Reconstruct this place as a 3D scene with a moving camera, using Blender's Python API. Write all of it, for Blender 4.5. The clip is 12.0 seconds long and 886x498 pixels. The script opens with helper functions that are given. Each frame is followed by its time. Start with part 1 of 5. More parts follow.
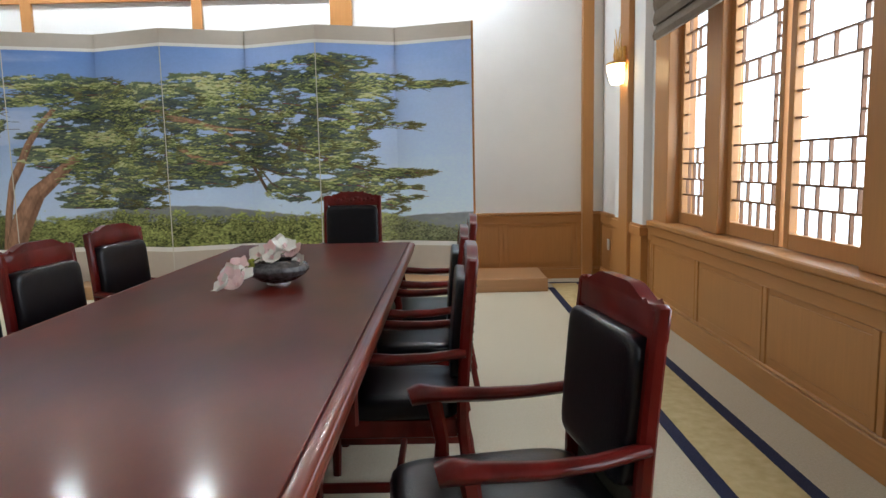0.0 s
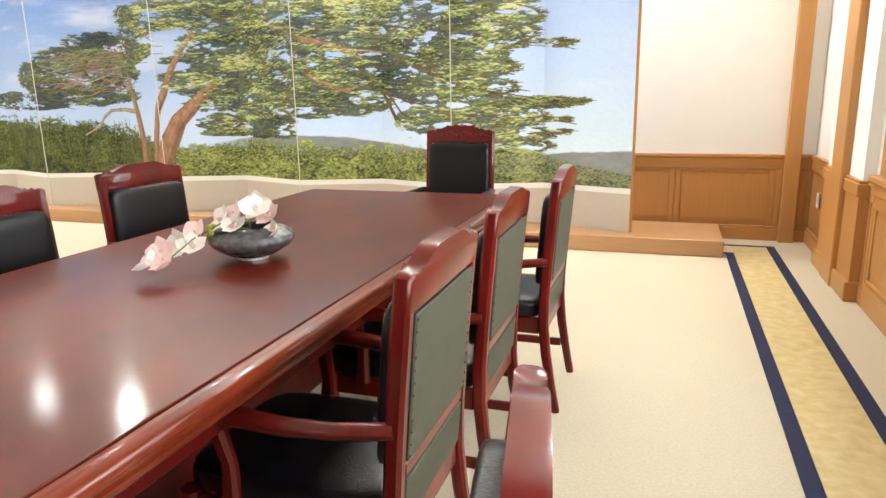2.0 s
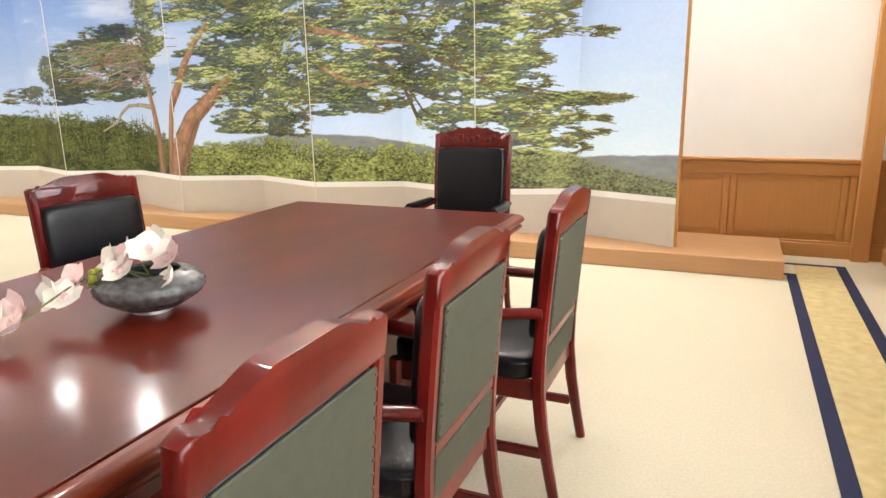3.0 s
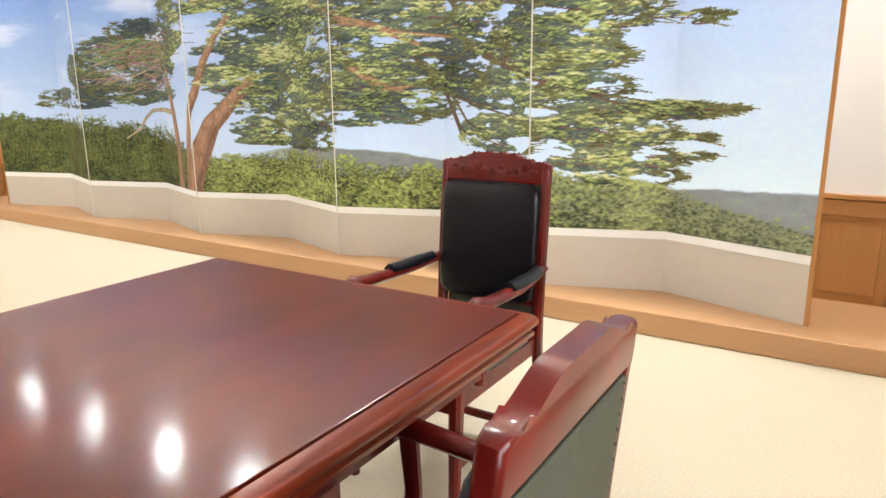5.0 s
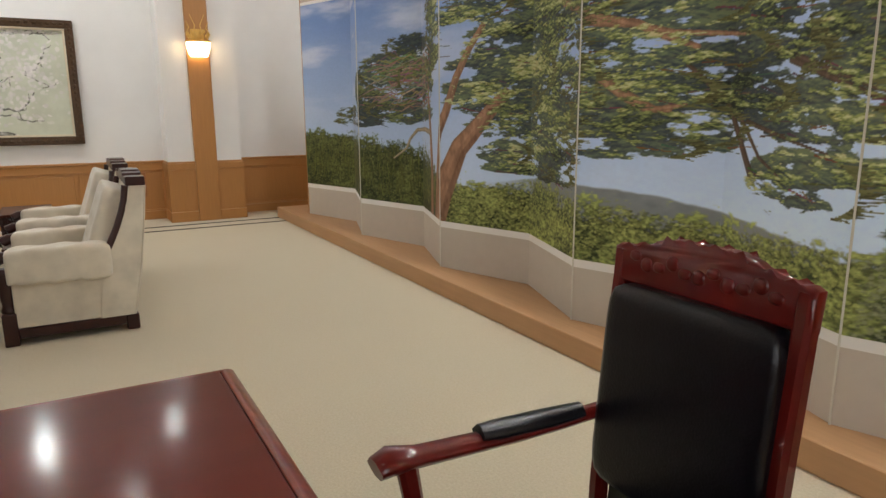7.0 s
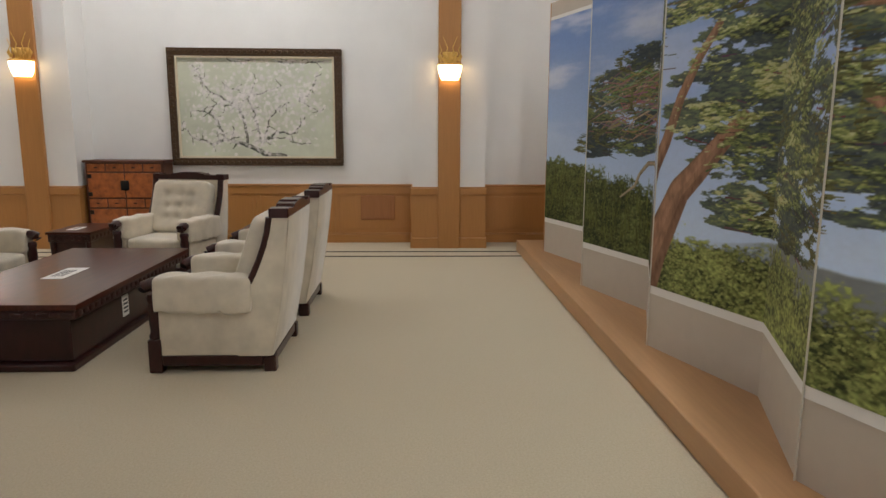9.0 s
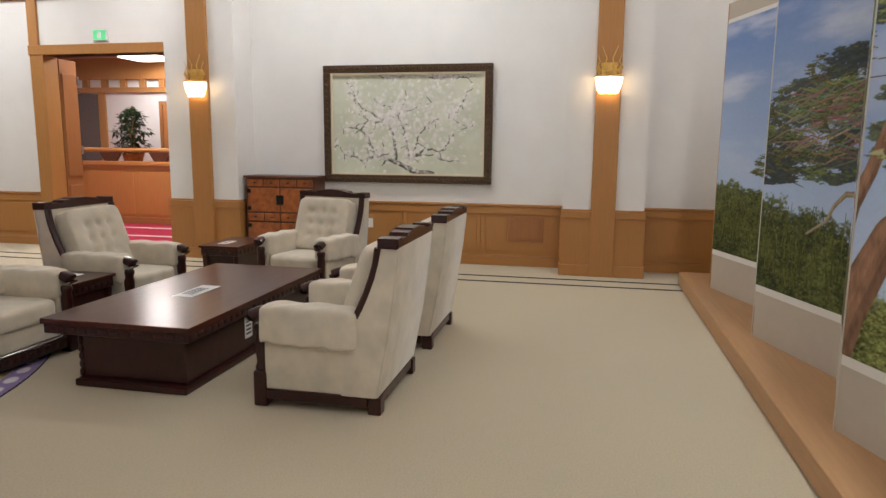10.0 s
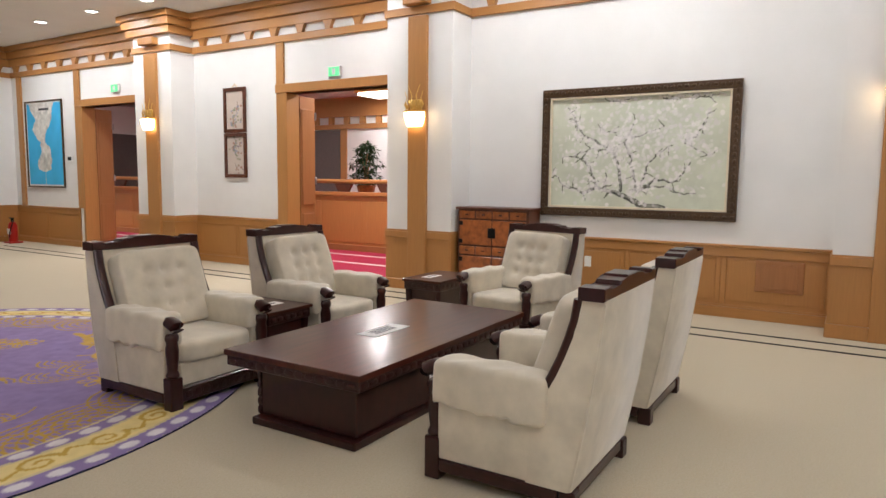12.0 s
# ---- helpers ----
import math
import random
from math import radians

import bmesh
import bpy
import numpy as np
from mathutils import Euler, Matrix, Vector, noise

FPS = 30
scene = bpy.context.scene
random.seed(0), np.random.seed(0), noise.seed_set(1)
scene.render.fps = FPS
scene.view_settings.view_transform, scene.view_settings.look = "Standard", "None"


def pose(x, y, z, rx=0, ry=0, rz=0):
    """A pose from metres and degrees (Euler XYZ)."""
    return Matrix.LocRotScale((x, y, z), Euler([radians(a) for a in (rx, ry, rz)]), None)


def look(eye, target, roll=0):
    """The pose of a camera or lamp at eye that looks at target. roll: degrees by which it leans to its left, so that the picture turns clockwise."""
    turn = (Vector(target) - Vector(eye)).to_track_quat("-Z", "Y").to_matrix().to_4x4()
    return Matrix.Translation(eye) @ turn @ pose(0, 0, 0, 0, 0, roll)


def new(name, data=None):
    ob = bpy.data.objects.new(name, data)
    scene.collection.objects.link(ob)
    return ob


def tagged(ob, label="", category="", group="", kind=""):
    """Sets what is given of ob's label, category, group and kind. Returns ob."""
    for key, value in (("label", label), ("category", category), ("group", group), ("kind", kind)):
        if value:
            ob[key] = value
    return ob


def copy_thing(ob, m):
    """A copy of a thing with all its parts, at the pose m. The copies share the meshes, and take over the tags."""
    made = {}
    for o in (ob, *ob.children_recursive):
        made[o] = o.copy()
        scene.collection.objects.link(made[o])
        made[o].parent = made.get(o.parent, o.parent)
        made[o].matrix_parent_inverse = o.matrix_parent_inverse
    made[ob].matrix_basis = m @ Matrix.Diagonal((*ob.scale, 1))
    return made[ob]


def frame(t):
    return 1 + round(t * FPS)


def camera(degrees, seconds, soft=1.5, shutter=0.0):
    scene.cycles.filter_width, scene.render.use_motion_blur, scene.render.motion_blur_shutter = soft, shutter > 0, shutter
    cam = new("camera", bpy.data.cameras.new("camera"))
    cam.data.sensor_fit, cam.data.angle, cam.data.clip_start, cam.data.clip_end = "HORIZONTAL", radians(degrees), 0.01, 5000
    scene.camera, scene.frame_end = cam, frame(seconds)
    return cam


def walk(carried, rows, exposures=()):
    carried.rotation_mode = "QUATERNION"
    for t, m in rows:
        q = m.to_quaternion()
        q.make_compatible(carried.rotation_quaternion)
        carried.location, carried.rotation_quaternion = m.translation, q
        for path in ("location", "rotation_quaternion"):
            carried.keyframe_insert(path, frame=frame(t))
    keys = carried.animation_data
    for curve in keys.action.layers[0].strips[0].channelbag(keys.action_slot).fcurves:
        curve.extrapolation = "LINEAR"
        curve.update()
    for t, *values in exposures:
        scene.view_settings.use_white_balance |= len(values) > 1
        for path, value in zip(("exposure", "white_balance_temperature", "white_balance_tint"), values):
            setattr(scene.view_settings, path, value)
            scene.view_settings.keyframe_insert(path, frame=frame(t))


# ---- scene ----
cam = camera(67.1, 12.0)
PATH = [
    (0, (-0.011, 0.331, 1.307), (-0.03, 2.316, 1.061), -1.2),
    (0.5, (0.171, 0.599, 1.251), (-0.099, 2.552, 0.917), -1.3),
    (1, (0.35, 0.875, 1.267), (-0.068, 2.79, 0.869), -1.2),
    (1.5, (0.487, 1.116, 1.32), (-0.037, 2.998, 0.894), -1.1),
    (2, (0.534, 1.475, 1.319), (-0.089, 3.322, 0.869), -1.0),
    (2.5, (0.614, 1.795, 1.348), (-0.099, 3.604, 0.878), -1.0),
    (3, (0.607, 2.125, 1.357), (-0.166, 3.907, 0.883), -1.1),
    (5, (0.43, 3.509, 1.34), (-0.611, 5.156, 0.888), -0.5),
    (5.5, (0.385, 3.787, 1.39), (-0.786, 5.345, 0.942), -0.4),
    (6, (0.239, 4.157, 1.356), (-1.127, 5.55, 0.916), -0.6),
    (6.5, (0.193, 4.491, 1.377), (-1.369, 5.665, 0.953), -0.5),
    (7, (0.073, 4.765, 1.377), (-1.638, 5.719, 0.972), -0.3),
    (9, (-0.664, 5.907, 1.41), (-2.633, 5.988, 1.071), 0.3),
    (9.5, (-0.85, 5.985, 1.47), (-2.814, 5.781, 1.148), 0.5),
    (10, (-1.202, 6.117, 1.465), (-3.136, 5.706, 1.16), 0.5),
    (10.5, (-1.415, 6.148, 1.476), (-3.292, 5.514, 1.199), 0.5),
    (11, (-1.66, 6.05, 1.442), (-3.464, 5.226, 1.19), 0.6),
    (11.5, (-1.891, 5.966, 1.417), (-3.623, 4.991, 1.185), 0.7),
    (12, (-1.944, 5.986, 1.415), (-3.642, 4.95, 1.205), 0.6),
]
walk(cam, [(t, look(eye, target, roll)) for t, eye, target, roll in PATH],
     exposures=[(0.0, -0.5, 5700, 5), (0.5, 0.12, 5900, 5), (1.0, 0.6, 6100, 4), (1.5, 0.8, 6300, 5), (3.0, 0.75, 6350, 8), (5.0, 0.7, 6200, 8),
                (5.5, 0.5, 6300, 10), (6.0, 0.05, 6400, 10), (6.5, -0.5, 6400, 10), (7.2, -0.65, 6400, 10), (9.0, -1.0, 6350, 11),
                (10.0, -0.8, 6350, 12), (11.0, -0.55, 6300, 13), (12.0, -0.56, 6250, 13)])

# ---------------------------------------------------------------- world and light
world = bpy.data.worlds.new("sky")
scene.world = world
world.use_nodes = True
wn = world.node_tree.nodes
sky = wn.new("ShaderNodeTexSky")
sky.sky_type, sky.sun_disc = "NISHITA", False
sky.sun_elevation, sky.sun_rotation = radians(48), radians(60)
wn["Background"].inputs[1].default_value = 0.12
world.node_tree.links.new(sky.outputs[0], wn["Background"].inputs[0])

sun = new("sun", bpy.data.lights.new("sun", "SUN"))
sun.data.energy, sun.data.angle, sun.data.color = 2.0, radians(0.5), (1, 0.95, 0.88)
sun.matrix_world = look((20, -14, 24), (0, 0, 0))

CEIL = 4.0
EDGE_W, MID_W = 36.0, 7.0     # watts of the downlights along the walls, and of the fill added in the middle
DOWNLIGHTS = [(x, 7.45) for x in (0.2, -1.3, -2.85, -4.35, -5.6, -7.0, -8.4)]
DOWNLIGHTS += [(-8.35, y) for y in (5.6, 4.2, 2.6, 0.4, -1.6, -3.1, -4.5, -6.0, -7.6)]
# fill rows added to light the room's middle, where the ceiling is unseen
MID_FILL = [(x, y) for x in (0.6, -2.0, -4.6, -6.6) for y in (5.0, 2.2, -1.2, -4.6)]


def lamp(x, y, z, power, size, colour):
    l = new("lamp", bpy.data.lights.new("lamp", "AREA"))
    l.data.shape, l.data.size, l.data.energy, l.data.color = "DISK", size, power, colour
    l.location = (x, y, z)
    return l


for px, py in DOWNLIGHTS + MID_FILL:
    watts = MID_W if (px, py) in MID_FILL else EDGE_W
    watts *= 1.3 if py > 7 and px > -4 else 0.38 if px < -6.8 and py > 5 else 1.05 if px < -6.8 and py > 2 else 0.8 if py > 7 else 1.1
    lamp(px, py, CEIL - 0.03, watts, 0.15, (0.985, 0.98, 0.955))

# daylight that the sky sends through the window opening
day = new("window_light", bpy.data.lights.new("window_light", "AREA"))
day.data.shape, day.data.size, day.data.size_y, day.data.energy, day.data.color = "RECTANGLE", 5.8, 1.9, 165, (0.93, 0.97, 1.0)
day.matrix_world = look((2.15, 2.5, 1.9), (0.0, 2.5, 1.4))


# ---------------------------------------------------------------- materials
def material(name, colour, rough=0.5, metal=0.0, var=0.12, scale=6.0, bump=0.0, bscale=60.0, stretch=(1, 1, 1), coat=0.0,
             spec=0.5, sheen=0.0, second=None, emit=None, glow=0.0, trans=0.0, coat_rough=0.18):
    m = bpy.data.materials.new(name)
    m.use_nodes = True
    n, l = m.node_tree.nodes, m.node_tree.links
    b = n["Principled BSDF"]
    b.inputs["Roughness"].default_value = rough
    b.inputs["Metallic"].default_value = metal
    b.inputs["Coat Weight"].default_value = coat
    b.inputs["Coat Roughness"].default_value = coat_rough
    b.inputs["Specular IOR Level"].default_value = spec
    b.inputs["Sheen Weight"].default_value = sheen
    b.inputs["Transmission Weight"].default_value = trans
    if emit:
        b.inputs["Emission Color"].default_value = (*emit, 1)
        b.inputs["Emission Strength"].default_value = glow
    mp = n.new("ShaderNodeMapping")
    mp.inputs["Scale"].default_value = stretch
    geo = n.new("ShaderNodeNewGeometry")
    l.new(geo.outputs["Position"], mp.inputs["Vector"])
    tx = n.new("ShaderNodeTexNoise")
    tx.inputs["Scale"].default_value, tx.inputs["Detail"].default_value = scale, 6
    l.new(mp.outputs[0], tx.inputs["Vector"])
    ramp = n.new("ShaderNodeValToRGB")
    second = second or tuple(c * (1 - 2 * var) for c in colour)
    first = tuple(min(1, c * (1 + var)) for c in colour)
    ramp.color_ramp.elements[0].position, ramp.color_ramp.elements[0].color = 0.2, (*second, 1)
    ramp.color_ramp.elements[1].position, ramp.color_ramp.elements[1].color = 0.8, (*first, 1)
    l.new(tx.outputs[0], ramp.inputs[0])
    # broad, slow variation on top of the grain
    big = n.new("ShaderNodeTexNoise")
    big.inputs["Scale"].default_value = 0.9
    l.new(geo.outputs["Position"], big.inputs["Vector"])
    rg = n.new("ShaderNodeMapRange")
    rg.inputs[1].default_value, rg.inputs[2].default_value = 0.1, 0.9
    rg.inputs[3].default_value, rg.inputs[4].default_value = 1 - var * 0.6, 1 + var * 0.3
    l.new(big.outputs[0], rg.inputs[0])
    mul = n.new("ShaderNodeVectorMath")
    mul.operation = "SCALE"
    l.new(ramp.outputs[0], mul.inputs[0])
    l.new(rg.outputs[0], mul.inputs["Scale"])
    l.new(mul.outputs[0], b.inputs["Base Color"])
    if bump:
        bt = n.new("ShaderNodeTexNoise")
        bt.inputs["Scale"].default_value, bt.inputs["Detail"].default_value = bscale, 4
        l.new(mp.outputs[0], bt.inputs["Vector"])
        bp = n.new("ShaderNodeBump")
        bp.inputs["Strength"].default_value, bp.inputs["Distance"].default_value = bump, 0.004
        l.new(bt.outputs[0], bp.inputs["Height"])
        l.new(bp.outputs[0], b.inputs["Normal"])
    return m


def painted(name, rough=0.55, coat=0.0):
    m = bpy.data.materials.new(name)
    m.use_nodes = True
    n, l = m.node_tree.nodes, m.node_tree.links
    at = n.new("ShaderNodeAttribute")
    at.attribute_name = "print"
    l.new(at.outputs["Color"], n["Principled BSDF"].inputs["Base Color"])
    n["Principled BSDF"].inputs["Roughness"].default_value = rough
    n["Principled BSDF"].inputs["Coat Weight"].default_value = coat
    n["Principled BSDF"].inputs["Specular IOR Level"].default_value = 0.2
    return m


PLASTER = material("white_wall_paper", (0.80, 0.79, 0.77), 0.8, var=0.02, scale=3, bump=0.12, bscale=220)
CEILING = material("ceiling_paint", (0.74, 0.72, 0.68), 0.85, var=0.02, scale=2, bump=0.1, bscale=150)
OAK_V = material("oak_upright", (0.44, 0.205, 0.06), 0.42, var=0.05, scale=7, stretch=(9, 9, 0.5), bump=0.05, bscale=30)
OAK_H = material("oak_level", (0.44, 0.205, 0.06), 0.42, var=0.05, scale=7, stretch=(0.6, 0.6, 10), bump=0.05, bscale=30)
OAK_D = material("oak_door", (0.36, 0.15, 0.05), 0.4, var=0.07, scale=7, stretch=(9, 9, 0.5), bump=0.05, bscale=30)
PLATFORM = material("platform_laminate", (0.47, 0.265, 0.125), 0.45, var=0.06, scale=4, stretch=(0.6, 9, 9), bump=0.05, bscale=30)
CARPET = material("beige_carpet", (0.53, 0.455, 0.32), 0.95, var=0.08, scale=90, bump=0.5, bscale=420, sheen=0.15)
BAND = material("gold_carpet_band", (0.52, 0.42, 0.22), 0.95, var=0.14, scale=16, bump=0.5, bscale=400, second=(0.42, 0.32, 0.13))
NAVY = material("navy_carpet_stripe", (0.010, 0.013, 0.046), 0.95, var=0.1, scale=80, bump=0.4, bscale=400)
DARKLINE = material("dark_carpet_line", (0.02, 0.017, 0.015), 0.95, var=0.1, scale=80, bump=0.4, bscale=400)
REDCARPET = material("crimson_carpet", (0.38, 0.008, 0.045), 0.95, var=0.12, scale=60, bump=0.5, bscale=300)
WHITECARPET = material("pale_carpet_stripe", (0.72, 0.55, 0.52), 0.95, var=0.2, scale=40)
MAHOGANY = material("red_mahogany", (0.118, 0.0075, 0.0055), 0.36, var=0.32, scale=6, stretch=(1.5, 1.5, 0.6), spec=0.10, coat=0.55, coat_rough=0.05)
TABLETOP = material("polished_table_top", (0.115, 0.013, 0.006), 0.34, var=0.26, scale=3, stretch=(1.5, 0.7, 1), spec=0.08, coat=0.38, coat_rough=0.13)
EDGE = material("red_table_edge", (0.19, 0.028, 0.010), 0.34, spec=0.15, coat=0.5, coat_rough=0.10, var=0.25, scale=6, stretch=(5, 0.6, 5))
ROSEWOOD = material("dark_rosewood", (0.034, 0.006, 0.005), 0.34, coat=0.42, coat_rough=0.12, var=0.25, scale=9, stretch=(2, 2, 1), bump=0.04, bscale=40, spec=0.3)
ROSETOP = material("rosewood_top", (0.070, 0.015, 0.008), 0.34, coat=0.6, coat_rough=0.16, var=0.3, scale=6, stretch=(0.5, 6, 3), spec=0.15)
LEATHER = material("black_leather", (0.004, 0.004, 0.006), 0.28, var=0.25, scale=30, bump=0.25, bscale=180, spec=0.26, coat=0.08, coat_rough=0.14)
OLIVE = material("olive_backing_cloth", (0.046, 0.047, 0.027), 0.75, var=0.12, scale=40, bump=0.3, bscale=500)
VELVET = material("cream_velvet", (0.65, 0.58, 0.455), 0.9, var=0.10, scale=9, bump=0.3, bscale=240, sheen=0.5)
SCREEN = material("beige_screen_cloth", (0.54, 0.485, 0.41), 0.85, var=0.02, scale=12, bump=0.08, bscale=500)
WHITE = material("white_trim", (0.80, 0.79, 0.76), 0.6, var=0.02)
PALE = material("pale_seam", (0.62, 0.60, 0.52), 0.6, var=0.04)
BRASS = material("gilt_brass", (0.78, 0.50, 0.14), 0.3, metal=0.65, var=0.1, scale=20)
IRON = material("black_iron", (0.015, 0.014, 0.013), 0.45, metal=0.6, var=0.2)
STEEL = material("steel", (0.5, 0.5, 0.5), 0.3, metal=1.0, var=0.05)
SHADE = material("lit_glass_shade", (0.9, 0.85, 0.7), 0.3, var=0.02, emit=(1.0, 0.72, 0.36), glow=14.0)
DISC = material("lit_lamp_disc", (0.9, 0.9, 0.9), 0.3, var=0.02, emit=(1.0, 0.93, 0.82), glow=8.0)
SIGN = material("lit_exit_sign", (0.1, 0.5, 0.2), 0.4, var=0.02, emit=(0.16, 0.9, 0.40), glow=0.7)
DAYLIGHT = material("bright_outdoors", (0.9, 0.9, 0.9), 0.9, var=0.02, emit=(0.95, 0.98, 1.0), glow=3.2)
CHEST = material("orange_zelkova", (0.40, 0.115, 0.024), 0.35, var=0.3, scale=8, stretch=(4, 2, 2), bump=0.04, bscale=30, coat=0.3)
CHESTDARK = material("dark_zelkova_frame", (0.10, 0.028, 0.010), 0.4, var=0.2, scale=8)
GILT = material("antique_gilt_frame", (0.085, 0.044, 0.017), 0.38, metal=0.3, var=0.3, scale=60, bump=0.4, bscale=120)
CREAM = material("cream_liner", (0.70, 0.62, 0.46), 0.7, var=0.03)
PLASTIC = material("white_plastic", (0.82, 0.82, 0.80), 0.35, var=0.02)
PAPER = material("white_paper", (0.80, 0.79, 0.77), 0.8, var=0.02)
INK = material("grey_ink", (0.10, 0.10, 0.11), 0.8, var=0.05)
BLIND = material("brown_blind_cloth", (0.17, 0.13, 0.09), 0.9, var=0.1, scale=20, bump=0.3, bscale=400)
POTTERY = material("grey_hammered_pottery", (0.12, 0.115, 0.115), 0.25, var=0.4, scale=40, bump=0.4, bscale=60)
PETAL = material("white_pink_petal", (0.84, 0.68, 0.62), 0.7, var=0.1, scale=25, second=(0.78, 0.52, 0.53))
PETAL_W = material("ivory_petal", (0.86, 0.83, 0.74), 0.7, var=0.06, scale=20)
BUD = material("yellow_green_bud", (0.38, 0.42, 0.04), 0.5, var=0.15)
STEM = material("green_stem", (0.12, 0.15, 0.03), 0.6, var=0.2)
LEAF = material("green_leaf", (0.04, 0.075, 0.025), 0.7, var=0.3, scale=12, spec=0.15)
RED = material("red_enamel", (0.45, 0.015, 0.01), 0.3, var=0.05)
PRINT = painted("printed_cloth", 0.6)
CANVAS = painted("painted_silk", 0.7)
RUGPILE = painted("woven_rug_pile", 0.95)
HALLOAK = material("orange_hall_oak", (0.48, 0.20, 0.055), 0.38, var=0.07, scale=7, stretch=(9, 9, 0.5), bump=0.05, bscale=30)
LATTICE = material("dark_lattice_oak", (0.20, 0.09, 0.033), 0.45, var=0.1, scale=9)
GREYPANEL = material("grey_wall_panel", (0.14, 0.12, 0.11), 0.7, var=0.1, scale=30)


# ---------------------------------------------------------------- mesh tools
def mesh_of(name, bm, mat, smooth=False):
    me = bpy.data.meshes.new(name)
    bmesh.ops.recalc_face_normals(bm, faces=bm.faces)
    bm.to_mesh(me)
    bm.free()
    me.materials.append(mat)
    if smooth:
        me.shade_smooth()
        me.set_sharp_from_angle(angle=radians(50))
    return me


def part(name, bm, mat, parent, label="", smooth=False):
    ob = new(name, mesh_of(name, bm, mat, smooth))
    ob.parent = parent
    if label:
        tagged(ob, label)
    return ob


def solo(name, bm, mat, label="", category="", group="", kind="", smooth=False):
    return tagged(new(name, mesh_of(name, bm, mat, smooth)), label, category, group, kind)


def thing(name, label, category, group=""):
    return tagged(new(name), label, category, group)


def box(bm, x0, x1, y0, y1, z0, z1, bevel=0.0, seg=1, m=None):
    vs = [bm.verts.new((x, y, z)) for z in (z0, z1) for y in (y0, y1) for x in (x0, x1)]
    faces = [bm.faces.new([vs[i] for i in f]) for f in
             ((0, 2, 3, 1), (4, 5, 7, 6), (0, 1, 5, 4), (2, 6, 7, 3), (0, 4, 6, 2), (1, 3, 7, 5))]
    if bevel:
        es = list({e for f in faces for e in f.edges})
        r = bmesh.ops.bevel(bm, geom=es, offset=bevel, segments=seg, affect="EDGES", profile=0.6)
        vs = list({v for f in r["faces"] for v in f.verts} | {v for v in vs if v.is_valid})
    if m is not None:
        bmesh.ops.transform(bm, matrix=m, verts=vs)
    return bm


def bx(*a, **k):
    return box(bmesh.new(), *a, **k)


def loft(bm, rings, cap=True):
    rows = [[bm.verts.new(p) for p in r] for r in rings]
    n = len(rows[0])
    for a, b in zip(rows, rows[1:]):
        for i in range(n):
            bm.faces.new((a[i], a[(i + 1) % n], b[(i + 1) % n], b[i]))
    if cap:
        bm.faces.new(rows[0][::-1])
        bm.faces.new(rows[-1])
    return bm


def lathe(bm, profile, n=20, at=(0, 0, 0)):
    return loft(bm, [[(at[0] + r * math.cos(2 * math.pi * i / n), at[1] + r * math.sin(2 * math.pi * i / n), at[2] + z)
                      for i in range(n)] for r, z in profile])


def sweep(bm, pts, w, h, corner=0.3, k=None):
    """A bar of rounded section w by h along pts; k scales the section point by point."""
    pts = [Vector(p) for p in pts]
    rings = []
    for i, p in enumerate(pts):
        t = (pts[min(i + 1, len(pts) - 1)] - pts[max(i - 1, 0)]).normalized()
        up = Vector((0, 0, 1)) if abs(t.z) < 0.8 else Vector((0, 1, 0))
        s = t.cross(up).normalized()
        u = s.cross(t).normalized()
        f = k[i] if k else 1.0
        a, b, c = w / 2 * f, h / 2 * f, corner * min(w, h) * f
        prof = [(a, b - c), (a - c, b), (-a + c, b), (-a, b - c), (-a, -b + c), (-a + c, -b), (a - c, -b), (a, -b + c)]
        rings.append([p + s * q[0] + u * q[1] for q in prof])
    return loft(bm, rings)


def tube(bm, pts, r, n=6, k=None):
    pts = [Vector(p) for p in pts]
    rings = []
    for i, p in enumerate(pts):
        t = (pts[min(i + 1, len(pts) - 1)] - pts[max(i - 1, 0)]).normalized()
        up = Vector((0, 0, 1)) if abs(t.z) < 0.8 else Vector((0, 1, 0))
        s = t.cross(up).normalized()
        u = s.cross(t).normalized()
        f = r * (k[i] if k else 1.0)
        rings.append([p + (s * math.cos(2 * math.pi * j / n) + u * math.sin(2 * math.pi * j / n)) * f for j in range(n)])
    return loft(bm, rings)


def pillow(bm, centre, half, power=7.0, cuts=9, tufts=(), depth=0.03, spread=0.06, m=None):
    """A rounded cushion; tufts are (a, b) places on its -y face that are drawn in."""
    c, vs, grid = Vector(centre), [], {}
    def vert(p):
        key = tuple(round(q, 4) for q in p)
        if key not in grid:
            s = sum(abs(q) ** power for q in p) ** (1 / power)
            q = Vector((p[0] / s * half[0], p[1] / s * half[1], p[2] / s * half[2]))
            if p[1] < 0:
                for a, b in tufts:
                    d2 = (q.x - a) ** 2 + (q.z - b) ** 2
                    q.y += depth * math.exp(-d2 / (2 * spread * spread)) * 0.6 + depth * 0.4 * math.exp(-d2 / (2 * 0.015 ** 2))
            grid[key] = bm.verts.new(c + q)
            vs.append(grid[key])
        return grid[key]
    lin = [2 * i / cuts - 1 for i in range(cuts + 1)]
    for ax in range(3):
        for side in (-1, 1):
            for i in range(cuts):
                for j in range(cuts):
                    quad = []
                    for a, b in ((i, j), (i + 1, j), (i + 1, j + 1), (i, j + 1)):
                        p = [0, 0, 0]
                        p[ax], p[(ax + 1) % 3], p[(ax + 2) % 3] = side, lin[a], lin[b]
                        quad.append(vert(p))
                    bm.faces.new(quad if side > 0 else quad[::-1])
    if m is not None:
        bmesh.ops.transform(bm, matrix=m, verts=vs)
    return bm


